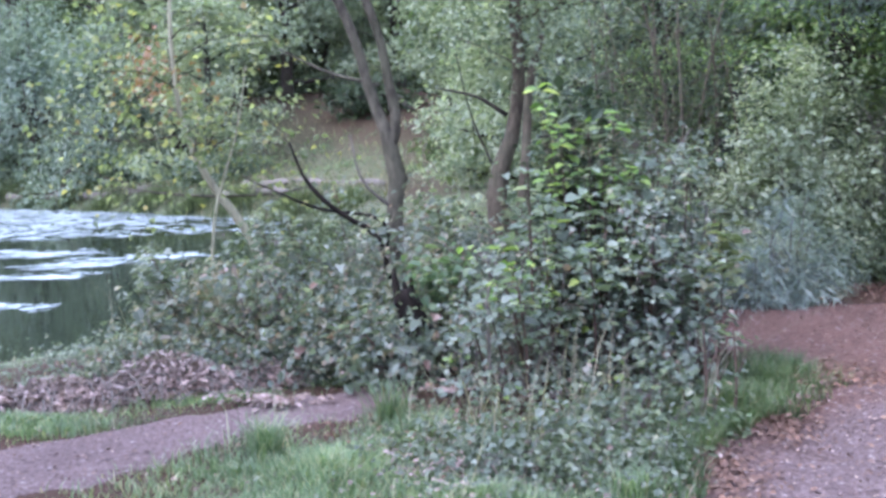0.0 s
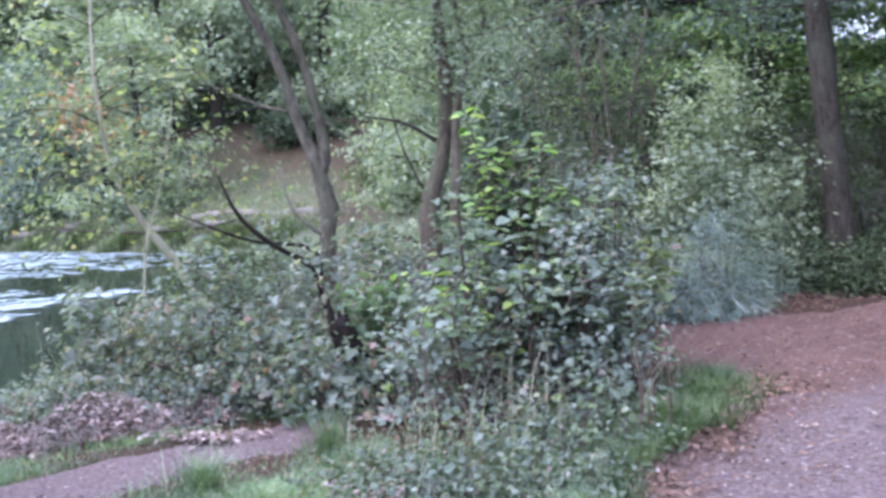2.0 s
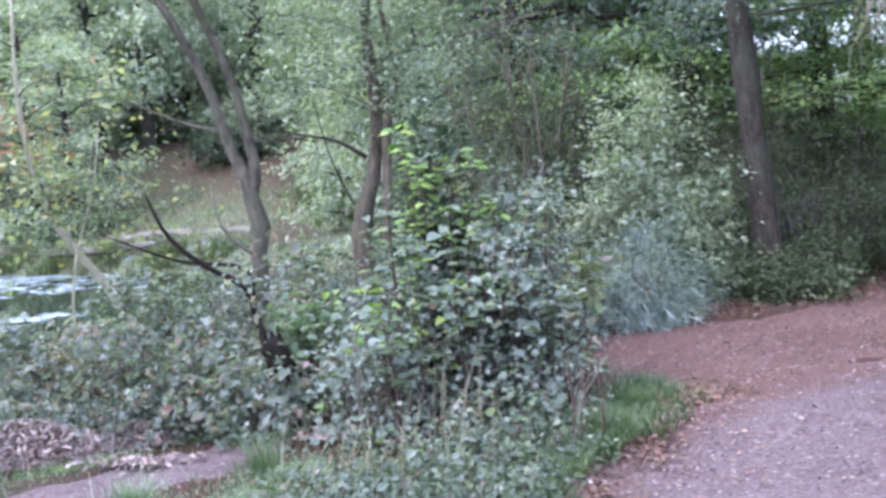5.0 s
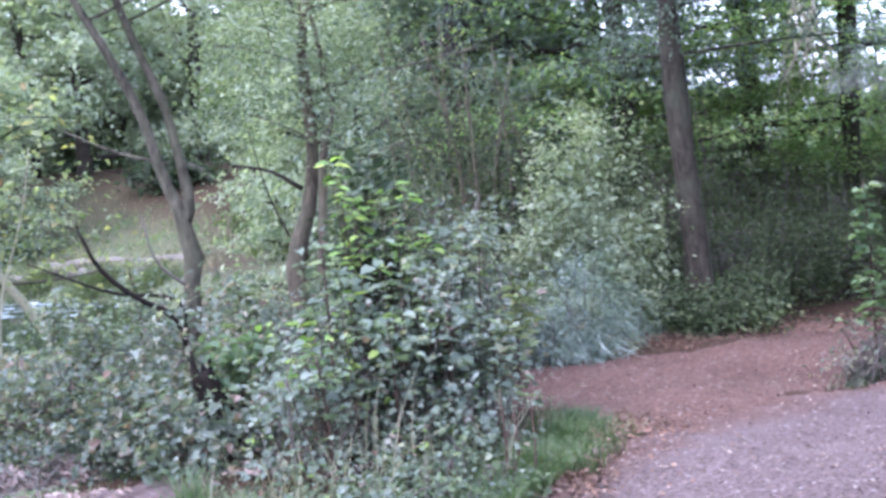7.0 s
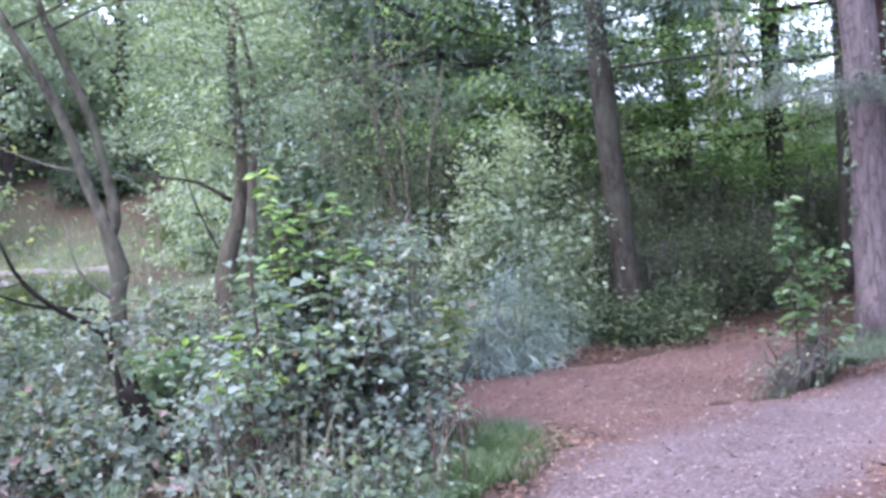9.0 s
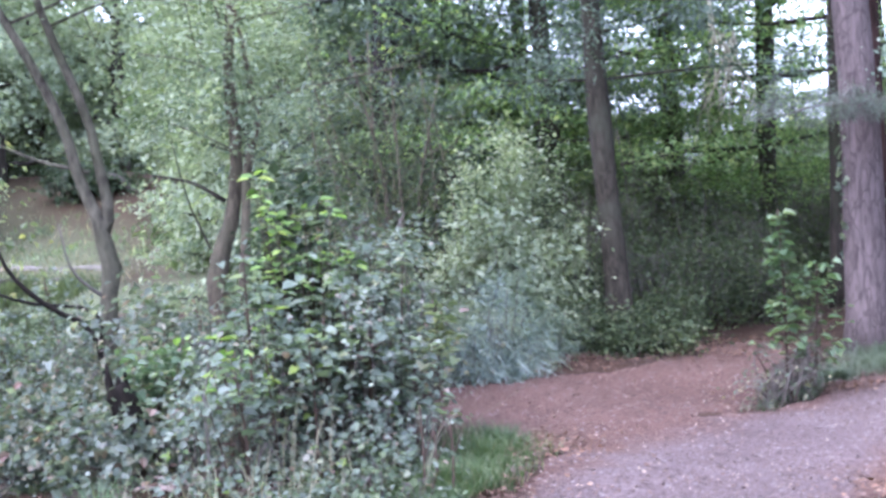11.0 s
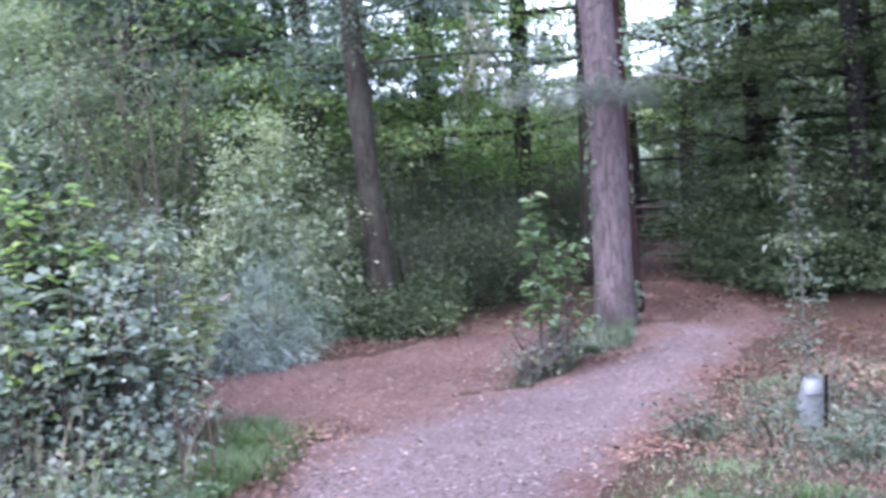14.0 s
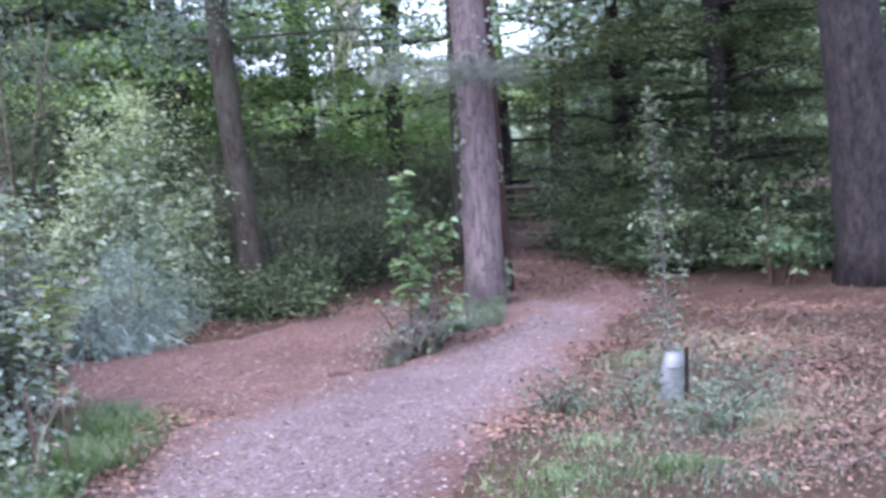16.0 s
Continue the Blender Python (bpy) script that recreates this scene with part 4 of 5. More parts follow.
# the lime-green bush with large leaves at the back of the island, over a dark hollow
def large_leaved_bush(x, y, wide, low, high, fall, shoots, seed, lime, label):
    """Upright shoots that carry flat tiers of large leaves; fall: how far the tiers sink from one end to the other."""
    rng = np.random.default_rng(seed)
    top = thing("large_leaved_bush", (x, y, z_at(x, y)), label, "bush", "large-leaved bushes")
    bright, dull = Geo(), Geo()
    for k in range(shoots):
        ex = -wide + 2 * wide * (k + rng.uniform(0, 1)) / shoots
        ez = low + (high - low) * rng.uniform(0.25, 1) - fall * (ex + wide) / (2 * wide)
        ey = rng.uniform(-0.25, 0.2)
        g = Geo()
        line = limb(g, [(ex * 0.7, ey * 0.6 + 0.1, -0.05, 0.005), (ex * 0.85, ey * 0.8 + 0.05, ez * 0.6, 0.0035), (ex, ey, ez, 0.002)], 9, 5, rng)
        part("shoot", g, STEM, top, smooth=True)
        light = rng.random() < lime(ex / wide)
        for f in (1.0, rng.uniform(0.76, 0.9), rng.uniform(0.55, 0.72)):
            n = 4 if f == 1.0 else 3
            a = rng.uniform(0, 6.28) + np.arange(n) * 6.28 / n
            out = np.stack([np.cos(a), np.sin(a), 0 * a], 1)
            at = line[int(f * (len(line) - 1)), :3] + out * 0.03 + np.stack([0 * a, 0 * a, -rng.uniform(0, 0.05, n)], 1)
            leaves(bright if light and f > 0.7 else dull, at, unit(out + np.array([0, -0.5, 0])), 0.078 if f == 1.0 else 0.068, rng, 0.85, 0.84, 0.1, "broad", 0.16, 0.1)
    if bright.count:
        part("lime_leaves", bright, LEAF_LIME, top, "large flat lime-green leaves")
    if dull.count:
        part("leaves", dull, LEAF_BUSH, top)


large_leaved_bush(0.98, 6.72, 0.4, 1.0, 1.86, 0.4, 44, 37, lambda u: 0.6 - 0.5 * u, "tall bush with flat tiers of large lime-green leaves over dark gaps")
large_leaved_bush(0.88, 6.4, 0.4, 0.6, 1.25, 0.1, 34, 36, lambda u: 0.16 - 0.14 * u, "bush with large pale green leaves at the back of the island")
# added dark leaves that stand in for the black gaps behind the lime tiers
shrub("dark_gap_leaves", (0.84, 6.98, z_at(0.84, 6.98)), (0.24, 0.1, 1.5), "added dark leaf mass in place of the shaded gap behind the lime-green leaves", "bush", LEAF_DARK, 38, 90, 60, 0.055, 0.11, 5, BARK_ROTTEN, "simple", 0.6)
shrub("grey_green_bush", (1.3, 7.0, z_at(1.3, 7.0)), (0.3, 0.12, 1.45), "dull grey-green bush behind the island leaves", "bush", LEAF_GUARD, 39, 90, 34, 0.042, 0.1, 5, None, "broad", 0.7, 0.6, 0.05, ragged=0.3, canes=40, other=LEAF_BRAMBLE, share=0.4)

shrub("withered_fern", (1.1, 6.3, z_at(1.1, 6.3)), (0.12, 0.1, 0.98), "withered brown fern fronds in the island bush", "fern", LEAF_FLECK, 28, 16, 20, 0.045, 0.06, 4, None, "simple", 0.35, 0.4, 0.7, ragged=0.08)
sapling("yellowing_sprig", (1.62, 6.55, z_at(1.62, 6.55)), 0.9, (0.03, 0.0), "thin sprig with yellowing leaves at the island's end", LEAF_MAPLE, 27, 8, 0.06, 0.04, 0.6, 0.1, 0.006, per=5)

# brambles on the bank between the side path and the pond
BRAMBLES = [(-1.85, 7.75, 0.45, 0.45, 0.3, 52), (-1.3, 8.2, 0.65, 0.7, 0.66, 53), (-0.95, 7.5, 0.6, 0.6, 0.62, 54), (-0.35, 7.55, 0.55, 0.5, 0.75, 55),
            (0.2, 7.9, 0.6, 0.5, 0.8, 56), (0.95, 8.4, 0.7, 0.6, 0.95, 57), (1.6, 8.9, 0.6, 0.5, 1.1, 58), (-1.7, 9.1, 0.7, 0.6, 0.42, 59), (-0.6, 9.0, 0.8, 0.6, 0.8, 60), (-0.5, 6.95, 0.5, 0.3, 0.42, 61)]
for x, y, rx, ry, rz, seed in BRAMBLES:
    shrub("bramble_patch", (x, y, z_at(x, y)), (rx, ry, rz), "tangled bramble with grey-green leaves on the pond bank", "bramble", LEAF_BRAMBLE, seed, 80, 44, 0.046, 0.12, 8, None, "broad", 0.75, 0.6, 0.05, "bank brambles", ragged=0.4, canes=60, other=(LEAF_WOOD, LEAF_STRAW, LEAF_STRAW)[seed % 3], share=0.35, fine=0.7)
shrub("lime_green_bush", (-0.05, 6.95, z_at(-0.05, 6.95)), (0.2, 0.2, 0.82), "small bush with bright lime-green leaves", "bush", LEAF_SAP, 62, 17, 18, 0.055, 0.08, 5, None, "broad", 0.8, 0.8, 0.5, tilt=0.35)


shrub("low_bramble", (-0.2, 6.5, z_at(-0.2, 6.5)), (0.4, 0.15, 0.34), "low bramble shoots in front of a rotten stump", "bramble", LEAF_BRAMBLE, 65, 40, 26, 0.05, 0.09, 6, None, "broad", 0.7, 0.55, 0.04, canes=20)


def hollow_stump():
    """A rotten dark stump in the brambles."""
    rng = np.random.default_rng(63)
    g = Geo()
    limb(g, [(0.05, 0, -0.1, 0.13), (0.03, 0, 0.2, 0.1), (-0.02, 0, 0.4, 0.085), (-0.08, 0, 0.54, 0.06)], 12, 16, rng, 0.14)
    for dx, dz in ((-0.12, 0.68), (-0.06, 0.6), (-0.02, 0.63)):
        limb(g, [(dx + 0.02, 0.02 * rng.normal(), 0.45, 0.035), (dx, 0, dz, 0.008)], 5, 6, rng, 0.2)
    ob = solo("rotten_stump", g, BARK_ROTTEN, "dark rotten tree stump among brambles", "stump", at=(-0.22, 6.74, z_at(-0.22, 6.74)), smooth=True)
    return ob


hollow_stump()


def fallen_branches():
    rng = np.random.default_rng(64)
    for base, pts in (((-0.5, 7.8), [(0.0, 0, 0.8, 0.02), (-0.25, 0, 0.97, 0.02), (-0.48, 0, 1.2, 0.017), (-0.6, 0, 1.5, 0.006)]), ((-0.55, 8.05), [(0.1, 0, 0.86, 0.014), (-0.4, 0, 1.0, 0.012), (-0.95, 0.05, 1.25, 0.005)])):
        g = Geo()
        x, y = base
        limb(g, [(0.1, -0.1, -0.05, 0.018), (0.08, -0.05, 0.5, 0.017)] + pts, 16, 8, rng)
        solo("dead_branch", g, BARK_ROTTEN, "bare dead branch sticking out of the brambles", "branch", at=(x, y, z_at(x, y)), smooth=True, group="dead branches")


fallen_branches()


def dead_bracken(x, y, rx, ry, rz, seed, count):
    rng = np.random.default_rng(seed)
    top = thing("dead_bracken", (x, y, z_at(x, y)), "collapsed heap of pinkish-brown dead bracken stalks", "bracken", "bracken heaps")
    g = Geo()
    for _ in range(count):
        a, r = rng.uniform(0, 6.28), rng.uniform(0, 1) ** 0.5
        p = np.array([math.cos(a) * r * rx, math.sin(a) * r * ry, 0.0])
        d = unit(rng.normal(size=3) * np.array([1, 1, 0.15]))
        long = rng.uniform(0.2, 0.5)
        hgt = rz * (1 - r * r) * rng.uniform(0.3, 1.0)
        limb(g, [(*(p - d * long / 2 + [0, 0, -0.02]), 0.006), (*(p + [0, 0, hgt + 0.05]), 0.006), (*(p + d * long / 2 + [0, 0, hgt * 0.2]), 0.003)], 5, 4, rng)
    tagged(part("stalk_mass", g, BARK_PALE, top), kind="stuff")
    g = Geo()
    n = 2600
    a, r = rng.uniform(0, 6.28, n), rng.uniform(0, 1, n) ** 0.5
    at = np.stack([np.cos(a) * r * rx, np.sin(a) * r * ry, rz * (1 - r * r) * rng.uniform(0.1, 1.0, n) + 0.02], 1)
    leaves(g, at, unit(at + [0, 0, 0.1]), 0.045, rng, 0.4, 0.6, 0.3)
    part("fronds", g, LEAF_DEAD, top)


for x, y, rx, ry, rz, seed in ((-2.35, 6.45, 0.45, 0.25, 0.16, 66), (-1.75, 6.6, 0.45, 0.25, 0.24, 67), (-1.2, 6.85, 0.35, 0.2, 0.14, 68), (-3.0, 6.3, 0.4, 0.25, 0.15, 69)):
    dead_bracken(x, y, rx, ry, rz, seed, 60)

# the big pale bush by the slim pine and what grows round its foot
for x, y, rx, ry, rz, n, seed in ((3.22, 10.1, 0.6, 0.5, 1.85, 200, 71), (2.78, 10.05, 0.38, 0.42, 1.2, 80, 72), (3.68, 10.75, 0.42, 0.36, 2.05, 120, 73), (3.85, 10.35, 0.3, 0.26, 1.25, 60, 68), (2.45, 10.4, 0.35, 0.35, 0.95, 50, 67)):
    # shade leaves mixed in at the right paint the dome's unlit side
    shrub("pale_bush", (x, y, z_at(x, y)), (rx, ry, rz), "tall domed bush with small pale green leaves", "bush", LEAF_GREY, seed, n, 90, 0.042, 0.12, 9, BARK_GREY, "simple", 0.6, 0.55, 0.2, "pale bushes", ragged=0.26, canes=40, other=LEAF_PALE if x < 3.6 else LEAF_SHADE, share=0.28 if x < 3.6 else 0.5)
for x, y, rx, ry, rz, n, seed, leaf in ((2.45, 8.85, 0.18, 0.16, 0.36, 26, 74, LEAF_BLUE), (2.68, 9.0, 0.22, 0.2, 0.55, 40, 75, LEAF_BLUE), (2.98, 9.2, 0.26, 0.2, 0.6, 40, 66, LEAF_WILLOW), (3.0, 9.05, 0.2, 0.14, 0.34, 24, 65, LEAF_BLUE), (3.32, 9.5, 0.3, 0.2, 0.55, 40, 70, LEAF_WILLOW)):
    shrub("blue_grey_shrub", (x, y, z_at(x, y)), (rx, ry, rz), "feathery blue-grey shrub spilling over the path edge", "shrub", leaf, seed, n, 70, 0.12, 0.1, 9, None, "simple", 0.045, 0.5, 0.05, "blue shrubs", droop=1.5, ragged=0.45, canes=40, other=LEAF_GREY, share=0.2, fine=0.6)
for x, y, rx, ry, rz, n, seed in ((3.7, 9.6, 0.42, 0.28, 0.44, 44, 76), (4.3, 9.5, 0.42, 0.26, 0.3, 40, 77), (4.85, 9.95, 0.36, 0.3, 0.42, 40, 78)):
    shrub("low_green_bush", (x, y, z_at(x, y)), (rx, ry, rz), "low dark green bush at the foot of the pine", "bush", LEAF_SHADE, seed, n, 110, 0.034, 0.1, 8, BARK_DARK, "simple", 0.65, 0.7, 0.08, "low bushes", canes=40, other=LEAF_WOOD, share=0.35, tilt=0.4)
# darker leaf colour here paints in the shade of the canopy overhead
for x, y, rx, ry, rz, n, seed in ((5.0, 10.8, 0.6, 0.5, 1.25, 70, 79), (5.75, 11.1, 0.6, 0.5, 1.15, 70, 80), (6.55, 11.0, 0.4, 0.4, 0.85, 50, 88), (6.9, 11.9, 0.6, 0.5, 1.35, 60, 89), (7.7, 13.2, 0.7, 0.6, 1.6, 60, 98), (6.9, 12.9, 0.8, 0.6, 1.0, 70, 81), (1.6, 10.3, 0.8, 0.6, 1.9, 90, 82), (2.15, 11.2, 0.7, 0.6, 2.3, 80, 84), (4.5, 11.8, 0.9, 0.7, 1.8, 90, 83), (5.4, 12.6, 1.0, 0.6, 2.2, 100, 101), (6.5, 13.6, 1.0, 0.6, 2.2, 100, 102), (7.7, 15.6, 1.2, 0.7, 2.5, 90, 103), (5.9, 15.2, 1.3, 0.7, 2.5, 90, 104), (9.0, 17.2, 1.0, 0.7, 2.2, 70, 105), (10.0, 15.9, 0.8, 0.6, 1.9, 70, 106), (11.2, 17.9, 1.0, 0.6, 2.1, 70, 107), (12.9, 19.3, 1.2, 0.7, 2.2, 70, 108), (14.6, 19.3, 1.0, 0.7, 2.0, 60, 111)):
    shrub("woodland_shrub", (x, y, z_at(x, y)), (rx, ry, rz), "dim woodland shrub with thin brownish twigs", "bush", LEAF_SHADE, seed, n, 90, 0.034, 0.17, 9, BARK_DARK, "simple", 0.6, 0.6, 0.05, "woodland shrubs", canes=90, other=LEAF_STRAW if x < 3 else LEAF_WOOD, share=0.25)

def bare_sapling(x, y, h, seed):
    rng = np.random.default_rng(seed)
    top = thing("bare_sapling", (x, y, z_at(x, y)), "thin brownish bare stem in the dim thicket", "sapling", "thicket stems")
    g = Geo()
    s = limb(g, [(0, 0, -0.05, 0.02), (0.1 * rng.normal(), 0, h * 0.5, 0.018), (0.15 * rng.normal(), 0.1, h, 0.006)], 12, 6, rng)
    part("stem", g, BARK_BROWN, top, smooth=True)
    arms, small, tips = grow(rng, s, 0.3, 9, 0.6, 0.7, 2, 0.0, 0.4)
    add_limbs(top, arms, small, BARK_BROWN, rng, joined=True, sides=4)
    g = Geo()
    clumps(g, tips, 0.16, 9, 0.045, rng, aspect=0.6)
    part("leaves", g, LEAF_SHADE, top)


for k, (x, y) in enumerate(((1.55, 10.9), (1.8, 11.6), (2.0, 10.7), (2.25, 11.3), (2.45, 12.0), (2.6, 11.0), (2.85, 11.7), (1.9, 12.4), (3.1, 11.4), (2.3, 10.4))):
    bare_sapling(x, y, 2.6 + 0.25 * (k % 4), 200 + k)

# the sapling island at the tall pine
sapling("leafy_sapling", (4.3, 6.95, z_at(4.3, 6.95)), 1.4, (-0.05, -0.05), "slender sapling with bright green leaves beside the pine", LEAF_SAP, 85, 18, 0.07, 0.03, 0.3, 0.12, per=4)
sapling("leafy_sapling", (4.55, 7.0, z_at(4.55, 7.0)), 0.95, (0.06, 0.0), "short leafy sapling with broad green leaves", LEAF_SAP, 86, 11, 0.066, 0.06, 0.3, 0.26, per=5)
shrub("ground_cover", (4.35, 7.0, z_at(4.35, 7.0)), (0.36, 0.2, 0.5), "low leafy growth in the grass under the sapling", "bush", LEAF_GUARD, 87, 26, 12, 0.035, 0.09, 6, None, "simple", 0.6, canes=60, other=LEAF_STRAW, share=0.45)


# ---- the guarded sapling on the litter slope ----
def tree_guard(x, y):
    rng = np.random.default_rng(90)
    top = thing("tree_guard", (x, y, z_at(x, y)), "weathered white plastic tree guard tube with a stake", "tree guard")
    g = Geo()
    n, h = 20, 0.285
    a = np.linspace(0, 2 * np.pi, n, endpoint=False)
    rings = []
    for r0, zz in ((0.076, -0.03), (0.074, 0.12), (0.064, 0.22), (0.05, h), (0.046, h), (0.066, 0.12), (0.07, -0.03)):
        rings.append(np.stack([np.cos(a) * r0 * (1 + 0.04 * np.sin(2 * a)) + zz * 0.16, np.sin(a) * r0, np.full(n, zz) + 0.012 * np.sin(3 * a) * (zz > 0.3)], 1))
    i = np.arange(6)[:, None] * n
    j = np.arange(n)[None]
    k = (j + 1) % n
    g.add(np.concatenate(rings), np.stack([i + j, i + k, i + n + k, i + n + j], -1).reshape(-1, 4))
    part("tube", g, PLASTIC, top, smooth=True)
    g = Geo()
    limb(g, [(0.085, -0.045, -0.1, 0.014), (0.105, -0.045, 0.3, 0.013)], 4, 6, rng)
    part("stake", g, BARK_ROTTEN, top)
    g = Geo()
    limb(g, [(-0.055, -0.04, 0.2, 0.004), (0.03, -0.075, 0.2, 0.004), (0.1, -0.035, 0.2, 0.004)], 8, 5, rng)
    part("tie", g, STAKE_WOOD, top)


tree_guard(4.58, 4.54)
sapling("guarded_sapling", (4.6, 4.56, z_at(4.6, 4.56)), 1.8, (-0.06, 0.03), "tall thin sapling with small pale leaves in a guard", LEAF_GUARD, 91, 50, 0.03, 0.035, 0.25, 0.12, 0.011, BARK_PALE, per=6)
shrub("withered_plant", (5.25, 5.15, z_at(5.25, 5.15)), (0.3, 0.2, 0.5), "thin withered plant with a few brown leaves", "plant", LEAF_FALLEN, 92, 14, 5, 0.06, 0.05, 7, BARK_PALE, "simple", 0.6)
for x, y, rx, ry, rz, seed in ((4.2, 4.35, 0.3, 0.2, 0.2, 93), (4.65, 4.2, 0.35, 0.2, 0.18, 94), (4.75, 4.8, 0.3, 0.2, 0.2, 95), (3.95, 4.75, 0.2, 0.12, 0.15, 96), (4.35, 3.95, 0.22, 0.14, 0.12, 99), (5.0, 4.3, 0.25, 0.16, 0.14, 100)):
    shrub("grey_ground_plant", (x, y, z_at(x, y)), (rx, ry, rz), "low grey-green plant in the litter", "plant", LEAF_GUARD, seed, 20, 22, 0.03, 0.07, 5, None, "simple", 0.4, 0.5, 0.03, "ground plants")


def pine_shroud():
    """Leafy growth that veils the slim pine's upper trunk."""
    rng = np.random.default_rng(97)
    g = Geo()
    n = 54
    c = np.stack([-0.15 + rng.normal(size=n) * 0.3, rng.normal(size=n) * 0.3, rng.uniform(2.35, 3.9, n)], 1)
    clumps(g, c, 0.13, 40, 0.042, rng, aspect=0.6, up=0.4)
    part("side_foliage", g, LEAF_NEEDLE, slim, "grey-green leaves round the upper trunk")


pine_shroud()

# ---- the dark wood edge to the right ----
for x, y, rx, ry, rz, n, seed in ((9.0, 9.2, 0.6, 0.5, 0.75, 60, 101), (9.5, 8.6, 0.8, 0.7, 1.0, 80, 102), (9.9, 10.4, 0.9, 0.8, 1.4, 80, 105), (10.4, 11.3, 0.7, 0.7, 1.3, 60, 106), (9.25, 10.1, 0.55, 0.5, 0.95, 60, 109), (10.9, 12.6, 0.6, 0.6, 1.3, 50, 110)):
    shrub("layered_green_bush", (x, y, z_at(x, y)), (rx, ry, rz), "dark green bush with flat leafy sprays at the wood edge", "bush", LEAF_WOOD, seed, n, 110, 0.042, 0.2, 8, BARK_DARK, "simple", 0.6, 0.85, 0.08, "wood edge bushes", flat=0.22, other=LEAF_SHADE, share=0.35, fine=0.9, tilt=0.25)
# the near-black leaf colour of these bushes is painted deep shade
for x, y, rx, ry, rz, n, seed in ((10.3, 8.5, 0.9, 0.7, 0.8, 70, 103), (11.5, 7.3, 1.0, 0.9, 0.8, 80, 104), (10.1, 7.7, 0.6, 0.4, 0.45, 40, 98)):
    shrub("shaded_evergreen_bush", (x, y, z_at(x, y)), (rx, ry, rz), "low evergreen bush under beeches, deep shade put into its leaf colour", "bush", LEAF_DARK, seed, n, 100, 0.045, 0.18, 8, BARK_DARK, "simple", 0.6, 0.75, 0.05, "evergreen bushes", flat=0.35, other=LEAF_SHADE if seed == 98 else LEAF_DARK, share=0.35, tilt=0.4)
for x, y, z, seed in ((8.45, 8.75, 0.62, 94), (8.75, 8.55, 0.55, 95)):
    shrub("pale_leaved_sprig", (x, y, z_at(x, y)), (0.22, 0.15, z), "sprig with pale grey-green leaves before the dark bushes", "bush", LEAF_GREY, seed, 9, 9, 0.05, 0.06, 4, BARK_DARK, "broad", 0.7, 0.8, 0.55, "pale sprigs", flat=0.4)
shrub("yellow_green_bush", (8.85, 7.4, z_at(8.85, 7.4)), (0.36, 0.3, 0.85), "small yellow-green bush near the stout pine", "bush", LEAF_SAP, 107, 30, 12, 0.05, 0.08, 8, None, "broad", 0.75, 0.6, 0.25, other=LEAF_WOOD, share=0.5)
# beech leaves coloured for shade, darkest where the wood's interior goes black
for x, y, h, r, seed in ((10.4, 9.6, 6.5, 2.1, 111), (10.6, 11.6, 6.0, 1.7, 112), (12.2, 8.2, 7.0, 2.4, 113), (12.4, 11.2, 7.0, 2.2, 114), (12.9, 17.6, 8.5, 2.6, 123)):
    tree("layered_beech", (x, y, z_at(x, y)), [(0, 0, -0.1, 0.16), (0.05, 0, 1.5, 0.13), (0, 0.1, h * 0.6, 0.08), (0.1, 0, h, 0.02)], "beech with layered horizontal sprays, shade put into its leaf colour", "tree", BARK_STOUT, LEAF_DARK if x > 12 and y < 10 else LEAF_SHADE, seed,
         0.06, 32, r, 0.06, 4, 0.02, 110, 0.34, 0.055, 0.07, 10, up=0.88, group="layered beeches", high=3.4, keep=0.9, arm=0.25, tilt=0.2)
for x, y, h, r, seed in ((7.0, 14.3, 9, 2.6, 115), (9.9, 18.5, 9, 2.8, 116), (5.9, 17.5, 9, 2.8, 117), (4.9, 13.6, 8, 2.2, 118), (7.2, 20.0, 9, 2.8, 119)):
    tree("green_beech", (x, y, z_at(x, y)), [(0, 0, -0.1, 0.2), (0.05, 0, 1.5, 0.17), (0, 0.1, h * 0.6, 0.1), (0.1, 0, h, 0.02)], "beech with fresh green layered leaves deeper in the wood", "tree", BARK_DARK, LEAF_BEECH, seed,
         0.2, 36, r, 0.08, 4, 0.0, 130, 0.34, 0.06, 0.16, 10, up=0.75, group="green beeches", high=2.8, keep=0.72 if seed == 116 else 0.82, arm=0.2, tilt=0.28)

# bare dark trunks between them
for k, (x, y, r, seed) in enumerate(((8.75, 14.7, 0.15, 121), (7.95, 11.76, 0.09, 122), (13.4, 16.5, 0.16, 124))):
    tree("wood_tree", (x, y, z_at(x, y)), [(0, 0, -0.1, r * 1.4), (0, 0, 0.6, r * 1.05), (0.05, 0, 3.5, r * 0.9), (0.1, 0.1, 7, r * 0.55), (0.1, 0, 9.5, 0.03)], "straight dark woodland tree with a thin layered crown", "tree", BARK_DARK, LEAF_BEECH, seed,
         0.34, 16, 2.0, 0.12, 3, 0.0, 30, 0.3, 0.085, 0.3, 12, group="wood trees")


tree("slender_dark_tree", (6.7, 9.12, z_at(6.7, 9.12)), [(0, 0, -0.1, 0.13), (0, 0, 0.5, 0.1), (-0.04, 0, 2.0, 0.085), (-0.1, 0.05, 5, 0.06), (-0.1, 0, 8, 0.02)], "slender dark reddish trunk close behind the tall pine", "tree", BARK_REDDISH, LEAF_NEEDLE, 127,
     0.5, 10, 1.2, 0.3, 2, 0.0, 24, 0.22, 0.09, 0.5, 12, aspect=0.3)

